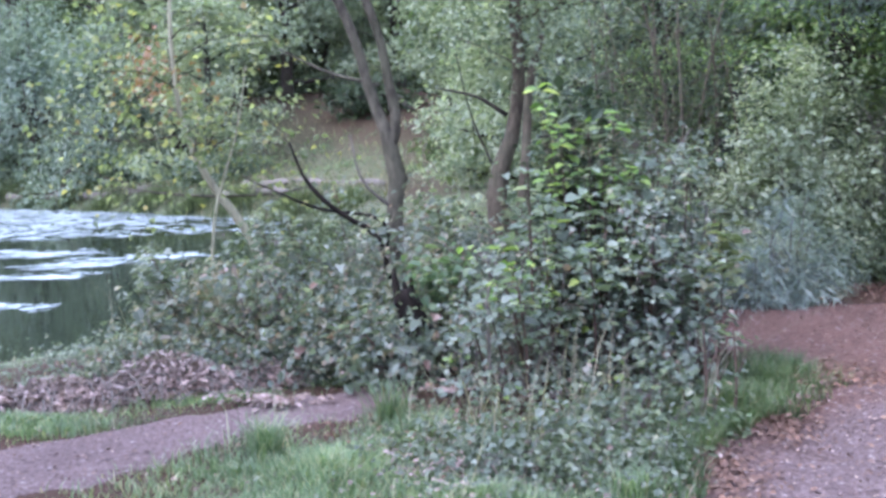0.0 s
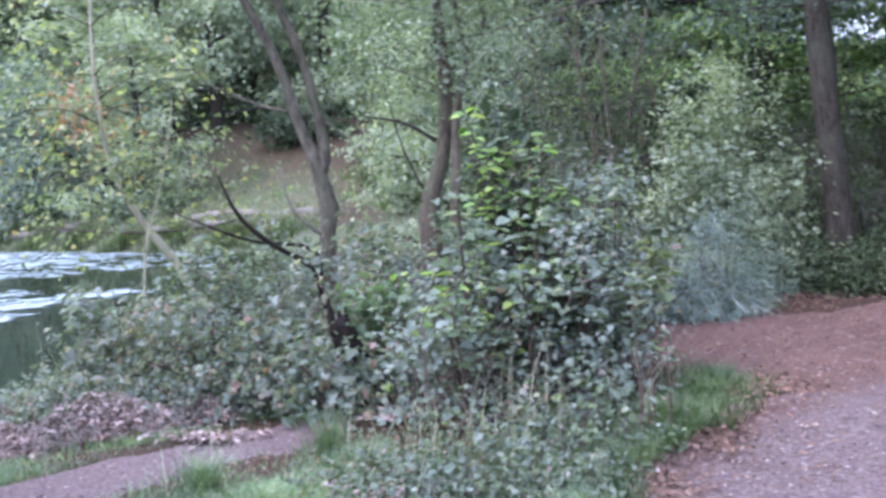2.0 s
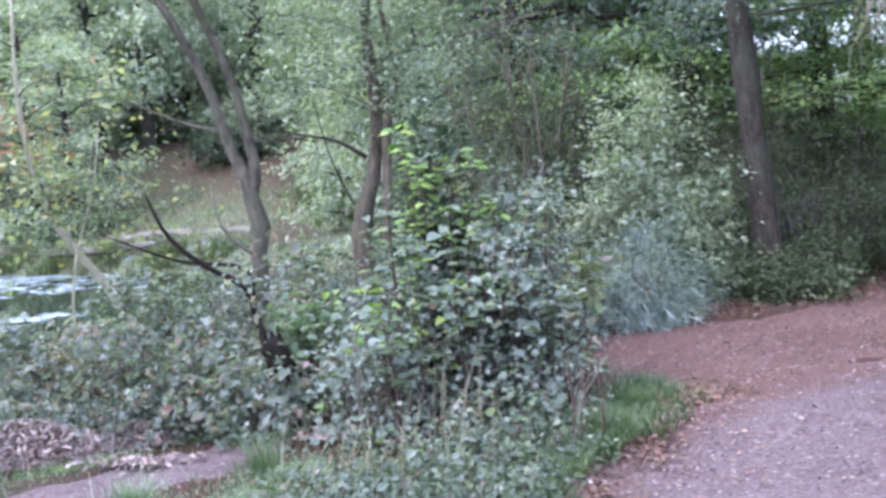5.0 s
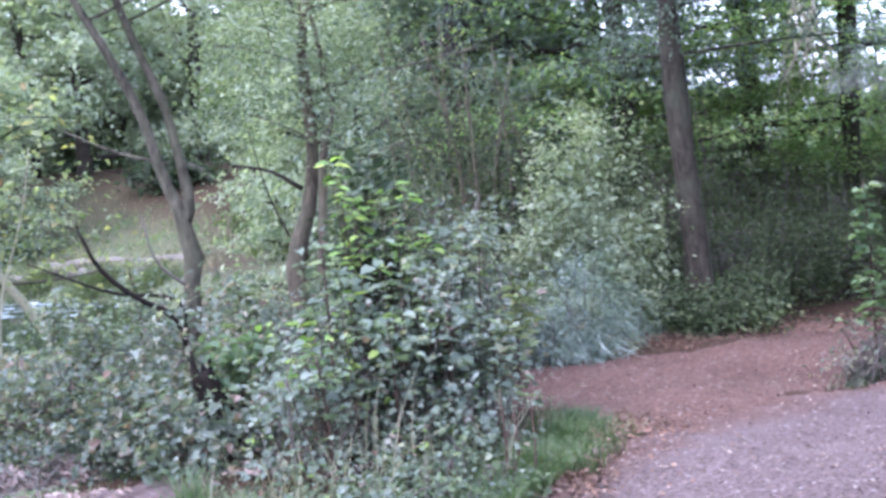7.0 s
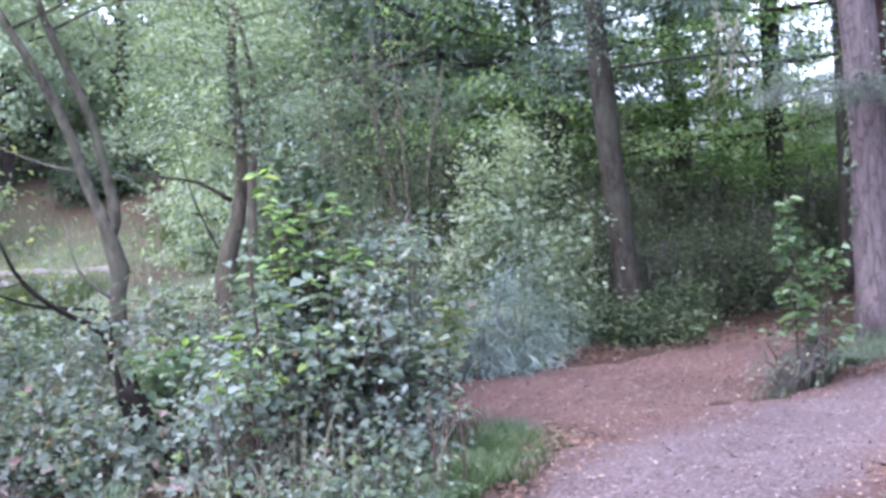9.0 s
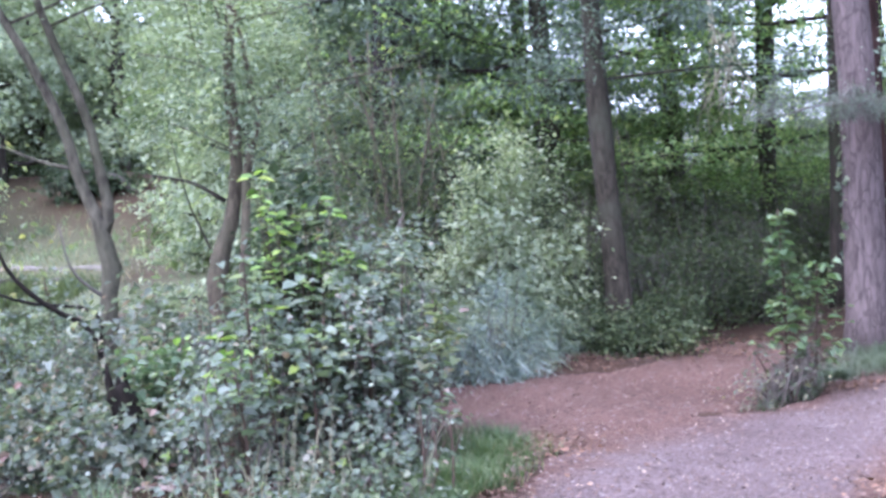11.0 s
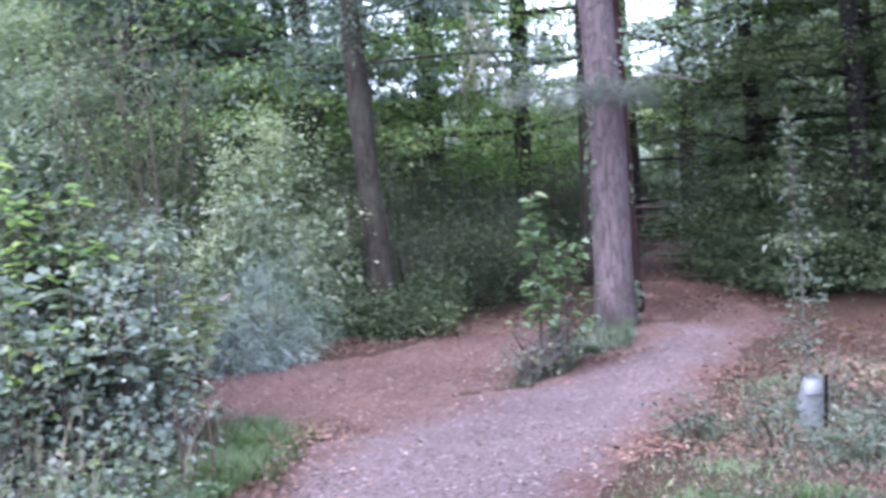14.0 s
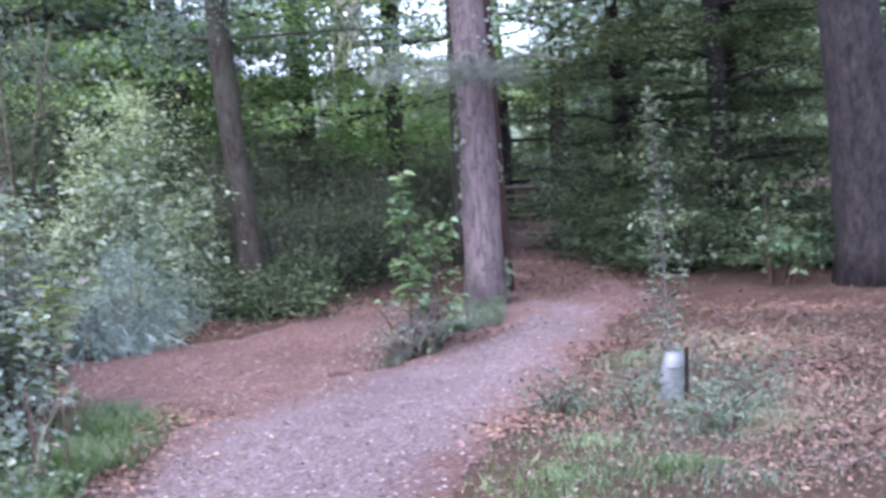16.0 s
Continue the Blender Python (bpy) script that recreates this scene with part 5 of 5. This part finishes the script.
# ---- farther woods: a few kinds of tree, repeated ----
def far_tree(name, seed, h, r, leaf, label, number=16, per=60, size=0.155, start=0.1, rise=0.3, droop=0.05, flat=0.6, aspect=0.6, spread=0.38):
    return tree(name, (0, 0, 0), [(0, 0, -0.3, 0.22), (0.05, 0, h * 0.3, 0.17), (0, 0.1, h * 0.65, 0.1), (0.1, 0, h, 0.02)], label, "tree", BARK_DARK, leaf, seed, start, number, r, rise, 3, droop, per, spread, size, flat, 8, aspect=aspect, group="far woods", limb_sides=4, joined=True)


KINDS = {
    "w": far_tree("broadleaf_tree", 131, 9.0, 2.6, LEAF_WOOD, "full broadleaved tree in the wood behind"),
    "p": far_tree("pale_broadleaf_tree", 132, 7.5, 2.4, LEAF_PALE, "pale green broadleaved tree beyond the pond"),
    "n": far_tree("needle_tree", 133, 10.0, 2.0, LEAF_NEEDLE, "dark needle tree in the wood behind", 24, 48, 0.19, 0.06, 0.05, 0.25, 0.5, 0.3),
    "s": far_tree("willow_tree", 134, 6.0, 2.4, LEAF_WILLOW, "blue-green willow hanging over the far shore", 22, 60, 0.18, 0.1, 0.35, 0.75, 1.0, 0.25, 0.42),
    "d": far_tree("dark_broadleaf_tree", 135, 8.5, 2.5, LEAF_SHADE, "dark broadleaved tree in the wood behind"),
}
PLANTED = [
    # kind, x, y, turn, size; far shore of the pond first
    ("s", -13.6, 36.5, 10, 1.0), ("s", -10.6, 34.4, 100, 0.85), ("p", -8.6, 35.5, 60, 1.0), ("p", -6.8, 32.2, 200, 0.75), ("p", -5.4, 38.5, 20, 1.15), ("p", 0.9, 36.5, 90, 0.9), ("s", -17.5, 38.5, 60, 1.1),
    ("w", -12.5, 41, 30, 1.1), ("p", -7.5, 41, 120, 1.4), ("p", -1.6, 42, 250, 1.4), ("w", -17, 44, 10, 1.2), ("p", 2.5, 31.5, 140, 1.0), ("w", 3.5, 36, 310, 1.1), ("p", 1.8, 25.5, 20, 0.75), ("p", -5, 46, 70, 1.5), ("w", 1, 46, 170, 1.2), ("w", -22, 42, 0, 1.2), ("w", -26, 40, 90, 1.2), ("d", -6.0, 43.5, 40, 0.6), ("d", -7.6, 46.5, 150, 0.7),
    # behind the bank trees
    ("p", 1.35, 17.5, 40, 0.62), ("p", 1.6, 14.6, 160, 0.55), ("w", 2.2, 19.5, 260, 0.8), ("p", 1.75, 21.5, 80, 0.7), ("w", 3.9, 15.2, 10, 0.7), ("d", 4.6, 19.5, 120, 0.9), ("n", 3.2, 17.6, 0, 0.8), ("w", 5.5, 25, 33, 1.0), ("w", 2.2, 26, 200, 0.95),
    # deep wood ahead of the path
    ("w", 9.3, 22.6, 75, 0.32), ("p", 11.0, 25.5, 215, 0.38), ("w", 13.6, 23.7, 40, 0.36), ("w", 11.6, 20.6, 140, 0.3),
    ("p", 8.0, 21.5, 50, 0.42), ("w", 9.5, 27, 10, 0.42), ("p", 12.5, 24, 300, 0.4), ("d", 14.9, 18.5, 100, 0.75), ("d", 15.2, 13.2, 200, 1.0), ("n", 15.5, 9.5, 30, 0.9), ("d", 14.0, 6.2, 260, 1.0), ("n", 17.5, 20.5, 80, 0.9), ("d", 17.5, 15, 20, 1.1), ("d", 13.2, 4.0, 120, 0.9), ("w", 13.5, 29, 40, 0.42), ("w", 17.5, 28, 130, 0.5), ("d", 21, 24, 20, 0.8), ("d", 20, 10, 290, 1.1), ("d", 17.5, 4, 10, 1.1), ("n", 13.0, 13.8, 190, 0.85),
    # unseen trees added round and behind the walker, to close the place and darken it
    ("w", -9, 3.0, 0, 1.0), ("w", -12, -4, 50, 1.1), ("d", 9.5, -1.5, 90, 1.0), ("w", 6.0, -9, 140, 1.1), ("w", -5, -11, 200, 1.1), ("d", 12, 0.5, 10, 1.1), ("w", 0.5, -16, 30, 1.2), ("w", -17, 3, 70, 1.1), ("w", 13, -8, 170, 1.1),
]
first = set()
for kind, x, y, turn, size in PLANTED:
    m = Matrix.LocRotScale((x, y, z_at(x, y)), Euler((0, 0, radians(turn))), (size, size, size))
    if kind in first:
        copy_thing(KINDS[kind], m)
    else:
        first.add(kind)
        KINDS[kind].matrix_basis = m


def distant_woods():
    """The closed wall of the woods all round, too far off to tell its trees apart."""
    rng = np.random.default_rng(140)
    g = Geo()
    n = 52000
    a = rng.uniform(0, 2 * np.pi, n)
    r = rng.uniform(50, 62, n)
    x, y = np.sin(a) * r, np.cos(a) * r
    top = 7.5 + 2.0 * np.sin(9 * a) + 1.3 * np.sin(23 * a + 1) + 0.8 * np.sin(51 * a)
    bearing = (np.degrees(a) + 180) % 360 - 180
    top = top - 3.8 * np.exp(-((bearing - 28) / 12.0) ** 4) + 4.5 * np.exp(-((bearing + 11) / 7.0) ** 4)
    z = ground_height(x, y) + top * rng.uniform(0, 1, n)
    at = np.stack([x, y, z], 1)
    leaves(g, at, unit(np.stack([-x, -y, 0 * x], 1)), 1.15, rng, 0.7, 0.3, 0.3)
    # the pale leaf colour paints the haze of distance
    solo("distant_woods", g, LEAF_PALE, "closed wall of distant green woodland, haze put into its pale colour", "woods", "stuff")


distant_woods()


shrub("far_dark_bush", (-2.3, 34.6, z_at(-2.3, 34.6)), (1.3, 0.6, 0.65), "low dark evergreen bush on the far bank", "bush", LEAF_DARK, 108, 50, 60, 0.13, 0.25, 6, BARK_DARK)
for x, y, seed in ((-9.5, 33.6, 181), (-12.2, 35.2, 182), (-6.6, 31.2, 183), (-14.8, 36.6, 184), (-5.8, 43.6, 185)):
    shrub("bank_shrub", (x, y, z_at(x, y)), (1.3, 0.8, 0.9), "shrub on the far pond bank", "bush", LEAF_WOOD, seed, 50, 60, 0.12, 0.25, 6, BARK_DARK, group="bank shrubs", other=LEAF_WILLOW, share=0.4)


def wood_fence(x, y, turn):
    top = thing("wood_fence", (x, y, z_at(x, y)), "short weathered wooden rail fence at the lane end", "fence", turn=turn)
    rng = np.random.default_rng(141)
    for px in (-0.5, 0.5):
        g = Geo()
        limb(g, [(px, 0, -0.2, 0.055), (px, 0, 0.8, 0.05)], 4, 4, rng, 0.01)
        part("post", g, FENCE_WOOD, top)
    for z in (0.15, 0.32, 0.49, 0.66):
        g = Geo()
        limb(g, [(-0.6, -0.07, z, 0.04), (0, -0.075, z + 0.01, 0.04), (0.6, -0.07, z - 0.01, 0.04)], 6, 4, rng, 0.01)
        part("rail", g, FENCE_WOOD, top)


wood_fence(11.9, 16.2, -35)


def far_bank():
    """Timber edging along the far shore, and the bare earth slope with its dark hollow behind."""
    rng = np.random.default_rng(142)
    for (ax, ay), (bx, by), z in (((-14, 35.0), (-8.3, 31.0), 0.35), ((-6.0, 28.6), (-2.4, 25.9), 0.1), ((-5.5, 30.0), (-1.5, 27.6), 0.5)):
        g = Geo()
        n = 9
        t = np.linspace(0, 1, n)
        line = [(ax + (bx - ax) * s, ay + (by - ay) * s, max(z_at(ax + (bx - ax) * s, ay + (by - ay) * s), WATER_LEVEL) + 0.08 + 0.04 * rng.normal(), 0.14) for s in t]
        limb(g, line, 20, 8, rng, 0.05)
        solo("edging_log", g, BARK_PALE, "long pale log edging the far pond bank", "log", smooth=True, group="edging logs")


far_bank()


def bank_log():
    """A pale fallen log over the dark hollow on the far slope."""
    rng = np.random.default_rng(143)
    g = Geo()
    limb(g, [(-0.7, 0, 0.45, 0.07), (-0.2, 0.05, 0.55, 0.1), (0.4, 0, 0.5, 0.1), (0.8, 0.1, 0.15, 0.11), (1.1, 0.2, -0.2, 0.1)], 16, 9, rng, 0.05)
    solo("fallen_log", g, BARK_PALE, "pale fallen log above a dark hollow", "log", at=(-1.9, 34.2, z_at(-1.9, 34.2)), smooth=True)


bank_log()


# ---- grass, litter and small growth on the ground ----
def grass(label, spots, seed, blades, height, mat=None):
    """Blades of grass in soft-edged patches: spots of x, y, rx, ry."""
    rng = np.random.default_rng(seed)
    g = Geo()
    share = np.array([rx * ry for _, _, rx, ry in spots])
    which = rng.choice(len(spots), blades, p=share / share.sum())
    s = np.array(spots)[which]
    a, r = rng.uniform(0, 2 * np.pi, blades), np.abs(rng.normal(size=blades)) * 0.6
    x, y = s[:, 0] + np.cos(a) * r * s[:, 2], s[:, 1] + np.sin(a) * r * s[:, 3]
    keep = (on_main(x, y) < 0.07) & (on_side(x, y) < 0.09)
    x, y = x[keep], y[keep]
    n = len(x)
    z = ground_height(x, y)
    h = height * rng.uniform(0.25, 1.4, n) * (0.7 + 0.3 * np.sin(5.3 * x + 2.2 * y) * np.sin(4.1 * y - 1.7 * x))
    b = rng.uniform(0, 2 * np.pi, n)
    lean = h * rng.uniform(0.1, 1.3, n)
    d = np.stack([np.cos(b), np.sin(b), 0 * b], 1)
    w = np.stack([-np.sin(b), np.cos(b), 0 * b], 1) * (rng.uniform(0.0015, 0.0038, n) * (1 + 2.5 * (y > 20)))[:, None]
    p0 = np.stack([x, y, z - 0.01], 1)
    p1 = p0 + d * (lean * 0.35)[:, None] + np.stack([0 * x, 0 * x, h * 0.6], 1)
    p2 = p0 + d * lean[:, None] + np.stack([0 * x, 0 * x, h], 1)
    f = np.arange(n)[:, None] * 5
    g.add(np.stack([p0 - w, p0 + w, p1 + w * 0.8, p1 - w * 0.8, p2], 1), f + [0, 1, 2, 3], f + [3, 2, 4])
    solo("grass", g, mat or LEAF_GRASS, label, "grass", "stuff")


grass("soft green grass verge between the paths", [(-0.6, 4.8, 0.7, 0.8), (0.1, 4.4, 0.8, 0.5), (-0.2, 5.5, 0.4, 0.6), (0.6, 4.2, 0.5, 0.4), (-0.9, 4.3, 0.7, 0.6), (0.2, 3.7, 1.0, 0.7), (-1.0, 4.85, 0.5, 0.3), (0.2, 5.1, 0.6, 0.5), (0.7, 5.3, 0.6, 0.5)], 151, 44000, 0.085)
grass("grass tongue at the end of the island", [(1.45, 5.6, 0.35, 0.5), (1.8, 6.1, 0.35, 0.4), (2.15, 6.5, 0.3, 0.3), (1.2, 5.15, 0.35, 0.45), (0.95, 4.65, 0.35, 0.4), (1.3, 5.4, 0.3, 0.4)], 152, 20000, 0.16, LEAF_TURF)
grass("dry blades in the grass tongue", [(1.45, 5.6, 0.45, 0.6), (1.8, 6.1, 0.45, 0.5), (2.15, 6.5, 0.4, 0.35), (1.1, 5.0, 0.4, 0.5)], 146, 2600, 0.13, LEAF_STRAW)
grass("strip of grass beyond the side path", [(-2.4, 6.0, 0.8, 0.3), (-1.5, 6.4, 0.5, 0.22), (-3.4, 5.5, 0.7, 0.35), (-0.9, 6.8, 0.5, 0.16), (-2.6, 5.75, 0.8, 0.15)], 153, 18000, 0.07)
grass("tufts of grass on the litter slope", [(3.7, 4.2, 0.6, 0.4), (4.4, 4.6, 0.6, 0.4), (4.9, 4.9, 0.4, 0.5), (3.2, 3.8, 0.5, 0.3), (5.3, 5.6, 0.4, 0.3)], 154, 3600, 0.055)
grass("grass round the foot of the pine", [(4.4, 7.0, 0.45, 0.25), (5.0, 7.35, 0.5, 0.25), (5.6, 7.8, 0.4, 0.3), (6.0, 8.15, 0.35, 0.22)], 155, 9000, 0.13, LEAF_GUARD)
grass("rough grass on the far pond bank", [(-3.5, 28.5, 3.0, 1.8), (-6, 30.8, 2.5, 1.8), (-2.2, 27.0, 1.2, 1.5), (-10, 34.5, 4.0, 1.6), (-5.4, 31.5, 1.8, 1.6), (-7.5, 33.5, 3.0, 1.6), (-5, 28.3, 2.5, 1.2), (-3.2, 26.6, 1.6, 1.2), (-9, 32.3, 2.5, 1.2), (-13, 35, 2.5, 1.2)], 156, 22000, 0.27, LEAF_STRAW)
grass("green grass on the slope above the far shore", [(-2.8, 30.8, 2.2, 1.8), (-0.8, 29.5, 1.6, 1.6), (-3.6, 32.8, 1.6, 1.2), (-6.5, 32.6, 2.0, 1.2)], 145, 2600, 0.16, LEAF_GRASS)
grass("dark sedge at the far water line", [(-5.2, 27.4, 0.9, 0.5), (-6.6, 28.6, 1.0, 0.5), (-8.2, 30.0, 1.0, 0.5), (-9.8, 31.5, 1.0, 0.6), (-11.3, 33.0, 1.0, 0.5), (-12.8, 34.0, 1.0, 0.5), (-14.5, 35.2, 1.2, 0.5), (-3.6, 26.1, 0.9, 0.6), (-2.4, 25.0, 0.7, 0.8)], 150, 15000, 0.5, LEAF_SHADE)
grass("rough grass along the near pond bank", [(-3.2, 9.2, 0.9, 0.8), (-4.5, 8.6, 1.2, 0.8), (-2.6, 7.2, 0.8, 0.5), (-3.8, 7.4, 1.0, 0.7)], 157, 9000, 0.05, LEAF_WILLOW)


def litter(label, spots, seed, count, size, lift=0.03, even=False, mat=None):
    """Fallen leaves, flat or curled, in soft-edged patches."""
    rng = np.random.default_rng(seed)
    g = Geo()
    share = np.array([rx * ry * k for _, _, rx, ry, k in spots])
    s = np.array(spots)[rng.choice(len(spots), count, p=share / share.sum())]
    a, r = rng.uniform(0, 2 * np.pi, count), np.abs(rng.normal(size=count)) * 0.62
    if even:
        r = rng.uniform(0, 1, count) ** 0.5 * rng.uniform(0.85, 1.5, count)
    x, y = s[:, 0] + np.cos(a) * r * s[:, 2], s[:, 1] + np.sin(a) * r * s[:, 3]
    at = np.stack([x, y, ground_height(x, y) + lift * rng.uniform(0.75, 1.6, count)], 1)
    flat = np.stack([np.cos(a), np.sin(a), 0 * a], 1)
    leaves(g, at, flat, size, rng, 0.65, 0.9, 0.0, "simple", 0.25, 0.12)
    solo("fallen_leaves", g, mat or LEAF_FALLEN, label, "leaf litter", "stuff")


litter("drift of orange-brown fallen leaves along the path edge", [(1.15, 4.7, 0.2, 0.5, 3), (1.6, 5.4, 0.2, 0.4, 3), (2.3, 6.3, 0.3, 0.35, 2), (3.6, 4.7, 0.3, 0.2, 2), (4.4, 5.2, 0.35, 0.2, 2), (5.3, 5.9, 0.4, 0.2, 2), (4.8, 7.0, 0.6, 0.15, 2)], 161, 3600, 0.03)
litter("brown fallen leaves and needles on the slope", [(6.0, 4.6, 1.8, 1.6, 1), (7.5, 6.0, 1.5, 1.2, 1), (5.0, 3.4, 1.6, 1.2, 1), (4.2, 4.4, 0.8, 0.6, 1), (7.5, 4.0, 1.5, 1.5, 1)], 162, 16000, 0.024)
litter("scattered fallen leaves on the paths", [(3.0, 6.3, 2.6, 2.2, 1), (5.0, 8.6, 2.2, 2.2, 1), (2.0, 4.2, 1.6, 1.4, 1), (-1.6, 5.4, 1.6, 0.8, 1), (7.6, 9.6, 1.4, 2.0, 1)], 163, 2600, 0.025, 0.026, True, LEAF_FLECK)
litter("fallen leaves under the brambles and bushes", [(0.7, 5.4, 1.2, 0.9, 1), (0.3, 6.8, 1.0, 0.5, 1), (3.5, 9.3, 1.6, 0.5, 1)], 164, 4200, 0.03)


def ground_cover_leaves(label, spots, seed, count, size, high, mat):
    """Low creeping leaves close over the soil."""
    rng = np.random.default_rng(seed)
    s = np.array(spots)[rng.integers(len(spots), size=count)]
    a, r = rng.uniform(0, 2 * np.pi, count), np.abs(rng.normal(size=count)) * 0.65
    x, y = s[:, 0] + np.cos(a) * r * s[:, 2], s[:, 1] + np.sin(a) * r * s[:, 3]
    keep = (on_main(x, y) < 0.03) & (on_side(x, y) < 0.06)
    x, y, a = x[keep], y[keep], a[keep]
    z = ground_height(x, y) + 0.02 + high * rng.uniform(0, 1, len(x)) ** 1.5
    g = Geo()
    leaves(g, np.stack([x, y, z], 1), np.stack([np.cos(a), np.sin(a), 0 * a], 1), size, rng, 0.8, 0.75, 0.1, "broad")
    solo("ivy_cover", g, mat, label, "ivy", "stuff")


ground_cover_leaves("low ivy and nettles creeping under the island bush", [(0.45, 4.65, 0.7, 0.45), (0.15, 5.0, 0.5, 0.5), (0.75, 5.4, 0.6, 0.5), (0.85, 4.7, 0.4, 0.4)], 171, 3600, 0.03, 0.14, LEAF_GUARD)
ground_cover_leaves("low growth along the foot of the brambles", [(-1.2, 7.0, 0.6, 0.3), (-0.4, 7.0, 0.6, 0.3), (0.5, 7.7, 0.6, 0.3), (1.4, 8.5, 0.5, 0.3), (-2.2, 7.2, 0.7, 0.4)], 172, 8000, 0.032, 0.25, LEAF_BRAMBLE)

grass("straw-coloured dry stalks among the brambles", [(-1.9, 8.0, 0.5, 0.6), (-1.2, 7.8, 0.8, 0.8), (-0.2, 7.7, 0.8, 0.6), (0.9, 8.2, 0.7, 0.4)], 158, 700, 0.65, LEAF_STRAW)
grass("thin dry stalks in the island bush", [(0.2, 5.2, 0.6, 0.6), (0.9, 5.4, 0.6, 0.6)], 159, 160, 0.7, LEAF_STRAW)
litter("fine flecks of broken leaf and bark on the paths", [(3.0, 6.3, 2.6, 2.2, 1), (5.0, 8.6, 2.2, 2.2, 1), (2.0, 4.2, 1.6, 1.6, 1.3), (-1.6, 5.4, 1.6, 0.8, 1), (7.6, 9.6, 1.4, 2.0, 1)], 165, 15000, 0.018, 0.024, True, LEAF_FLECK)
litter("pale crumbs of dead leaf on the gravel", [(3.0, 5.8, 2.0, 1.6, 1), (2.0, 4.2, 1.4, 1.4, 1.3), (5.0, 6.8, 1.6, 0.8, 1)], 178, 1200, 0.015, 0.026, True, LEAF_DEAD)
litter("brown leaves and needles strewn over the lane in the wood", [(7.6, 9.6, 0.7, 1.0, 1), (8.6, 11.3, 0.6, 1.0, 1), (6.9, 8.9, 0.5, 0.6, 1), (5.4, 9.4, 0.6, 0.6, 0.8)], 168, 5200, 0.034, 0.03, True)
grass("taller tuft of grass at the path edge", [(-0.9, 5.12, 0.14, 0.1), (-0.35, 5.75, 0.1, 0.08), (0.75, 4.35, 0.15, 0.12)], 149, 900, 0.26)
litter("pinkish dead leaves round the foot of the island bush", [(0.35, 4.7, 0.6, 0.35, 1), (0.1, 5.1, 0.4, 0.4, 1), (0.8, 4.85, 0.4, 0.3, 1)], 177, 1200, 0.034, 0.034, True, LEAF_DEAD)
litter("pale dead leaves gathered under the island bush", [(0.1, 6.25, 0.22, 0.12, 2), (0.55, 5.9, 0.2, 0.12, 1), (-1.05, 6.15, 0.3, 0.12, 2)], 166, 520, 0.05, 0.04, False, LEAF_DEAD)


def bare_sticks():
    """Thin bare sticks at the end of the island."""
    rng = np.random.default_rng(174)
    for x, y, h in ((1.42, 5.42, 0.5), (1.36, 5.55, 0.42), (1.25, 5.35, 0.55)):
        g = Geo()
        limb(g, [(0, 0, -0.05, 0.009), (0.02, 0.01, h * 0.5, 0.008), (0.01, 0.02, h, 0.004)], 7, 6, rng)
        limb(g, [(0.02, 0.01, h * 0.5, 0.006), (0.08, 0.03, h * 0.75, 0.003)], 4, 5, rng)
        solo("bare_stick", g, STEM, "thin bare upright stick at the end of the island", "stick", at=(x, y, z_at(x, y)), smooth=True, group="bare sticks")


bare_sticks()
grass("dull thin grass among the litter", [(5.1, 4.7, 0.9, 0.7), (5.6, 5.5, 0.7, 0.5), (4.6, 3.9, 0.7, 0.5), (6.2, 5.6, 0.8, 0.6)], 148, 11000, 0.06, LEAF_STRAW)
grass("fresh green grass where the slope meets the path", [(3.3, 3.9, 0.45, 0.35), (3.0, 3.5, 0.4, 0.35), (3.7, 3.6, 0.4, 0.25)], 144, 3600, 0.06, LEAF_TURF)
grass("thin olive grass in the leaf litter", [(4.3, 4.0, 1.0, 0.8), (5.2, 4.6, 0.9, 0.8), (5.0, 3.6, 1.2, 0.7), (6.2, 5.0, 0.9, 0.7), (3.9, 3.3, 0.8, 0.6)], 139, 12000, 0.05, LEAF_GUARD)
litter("reddish leaves strewn evenly over the slope", [(5.6, 4.3, 1.5, 1.1, 1), (7.0, 5.4, 1.5, 1.2, 1), (4.6, 3.2, 0.8, 0.5, 1)], 169, 5200, 0.026, 0.03, True)
litter("dull dead leaves on the slope", [(5.6, 4.3, 1.5, 1.1, 1), (7.0, 5.4, 1.5, 1.2, 1), (4.6, 3.2, 0.8, 0.5, 1)], 170, 1500, 0.026, 0.032, True, LEAF_FLECK)
grass("blue-green tufts beside the guard", [(4.0, 4.75, 0.15, 0.1), (4.4, 4.3, 0.25, 0.15), (4.75, 4.15, 0.2, 0.15), (4.75, 4.75, 0.2, 0.15), (4.35, 3.95, 0.2, 0.12)], 147, 2500, 0.12, LEAF_GUARD)
litter("leaf drift over the end of the grass tongue", [(1.9, 6.2, 0.5, 0.5, 1), (2.3, 6.6, 0.4, 0.3, 1), (1.4, 5.5, 0.4, 0.5, 1)], 167, 900, 0.03, 0.04)
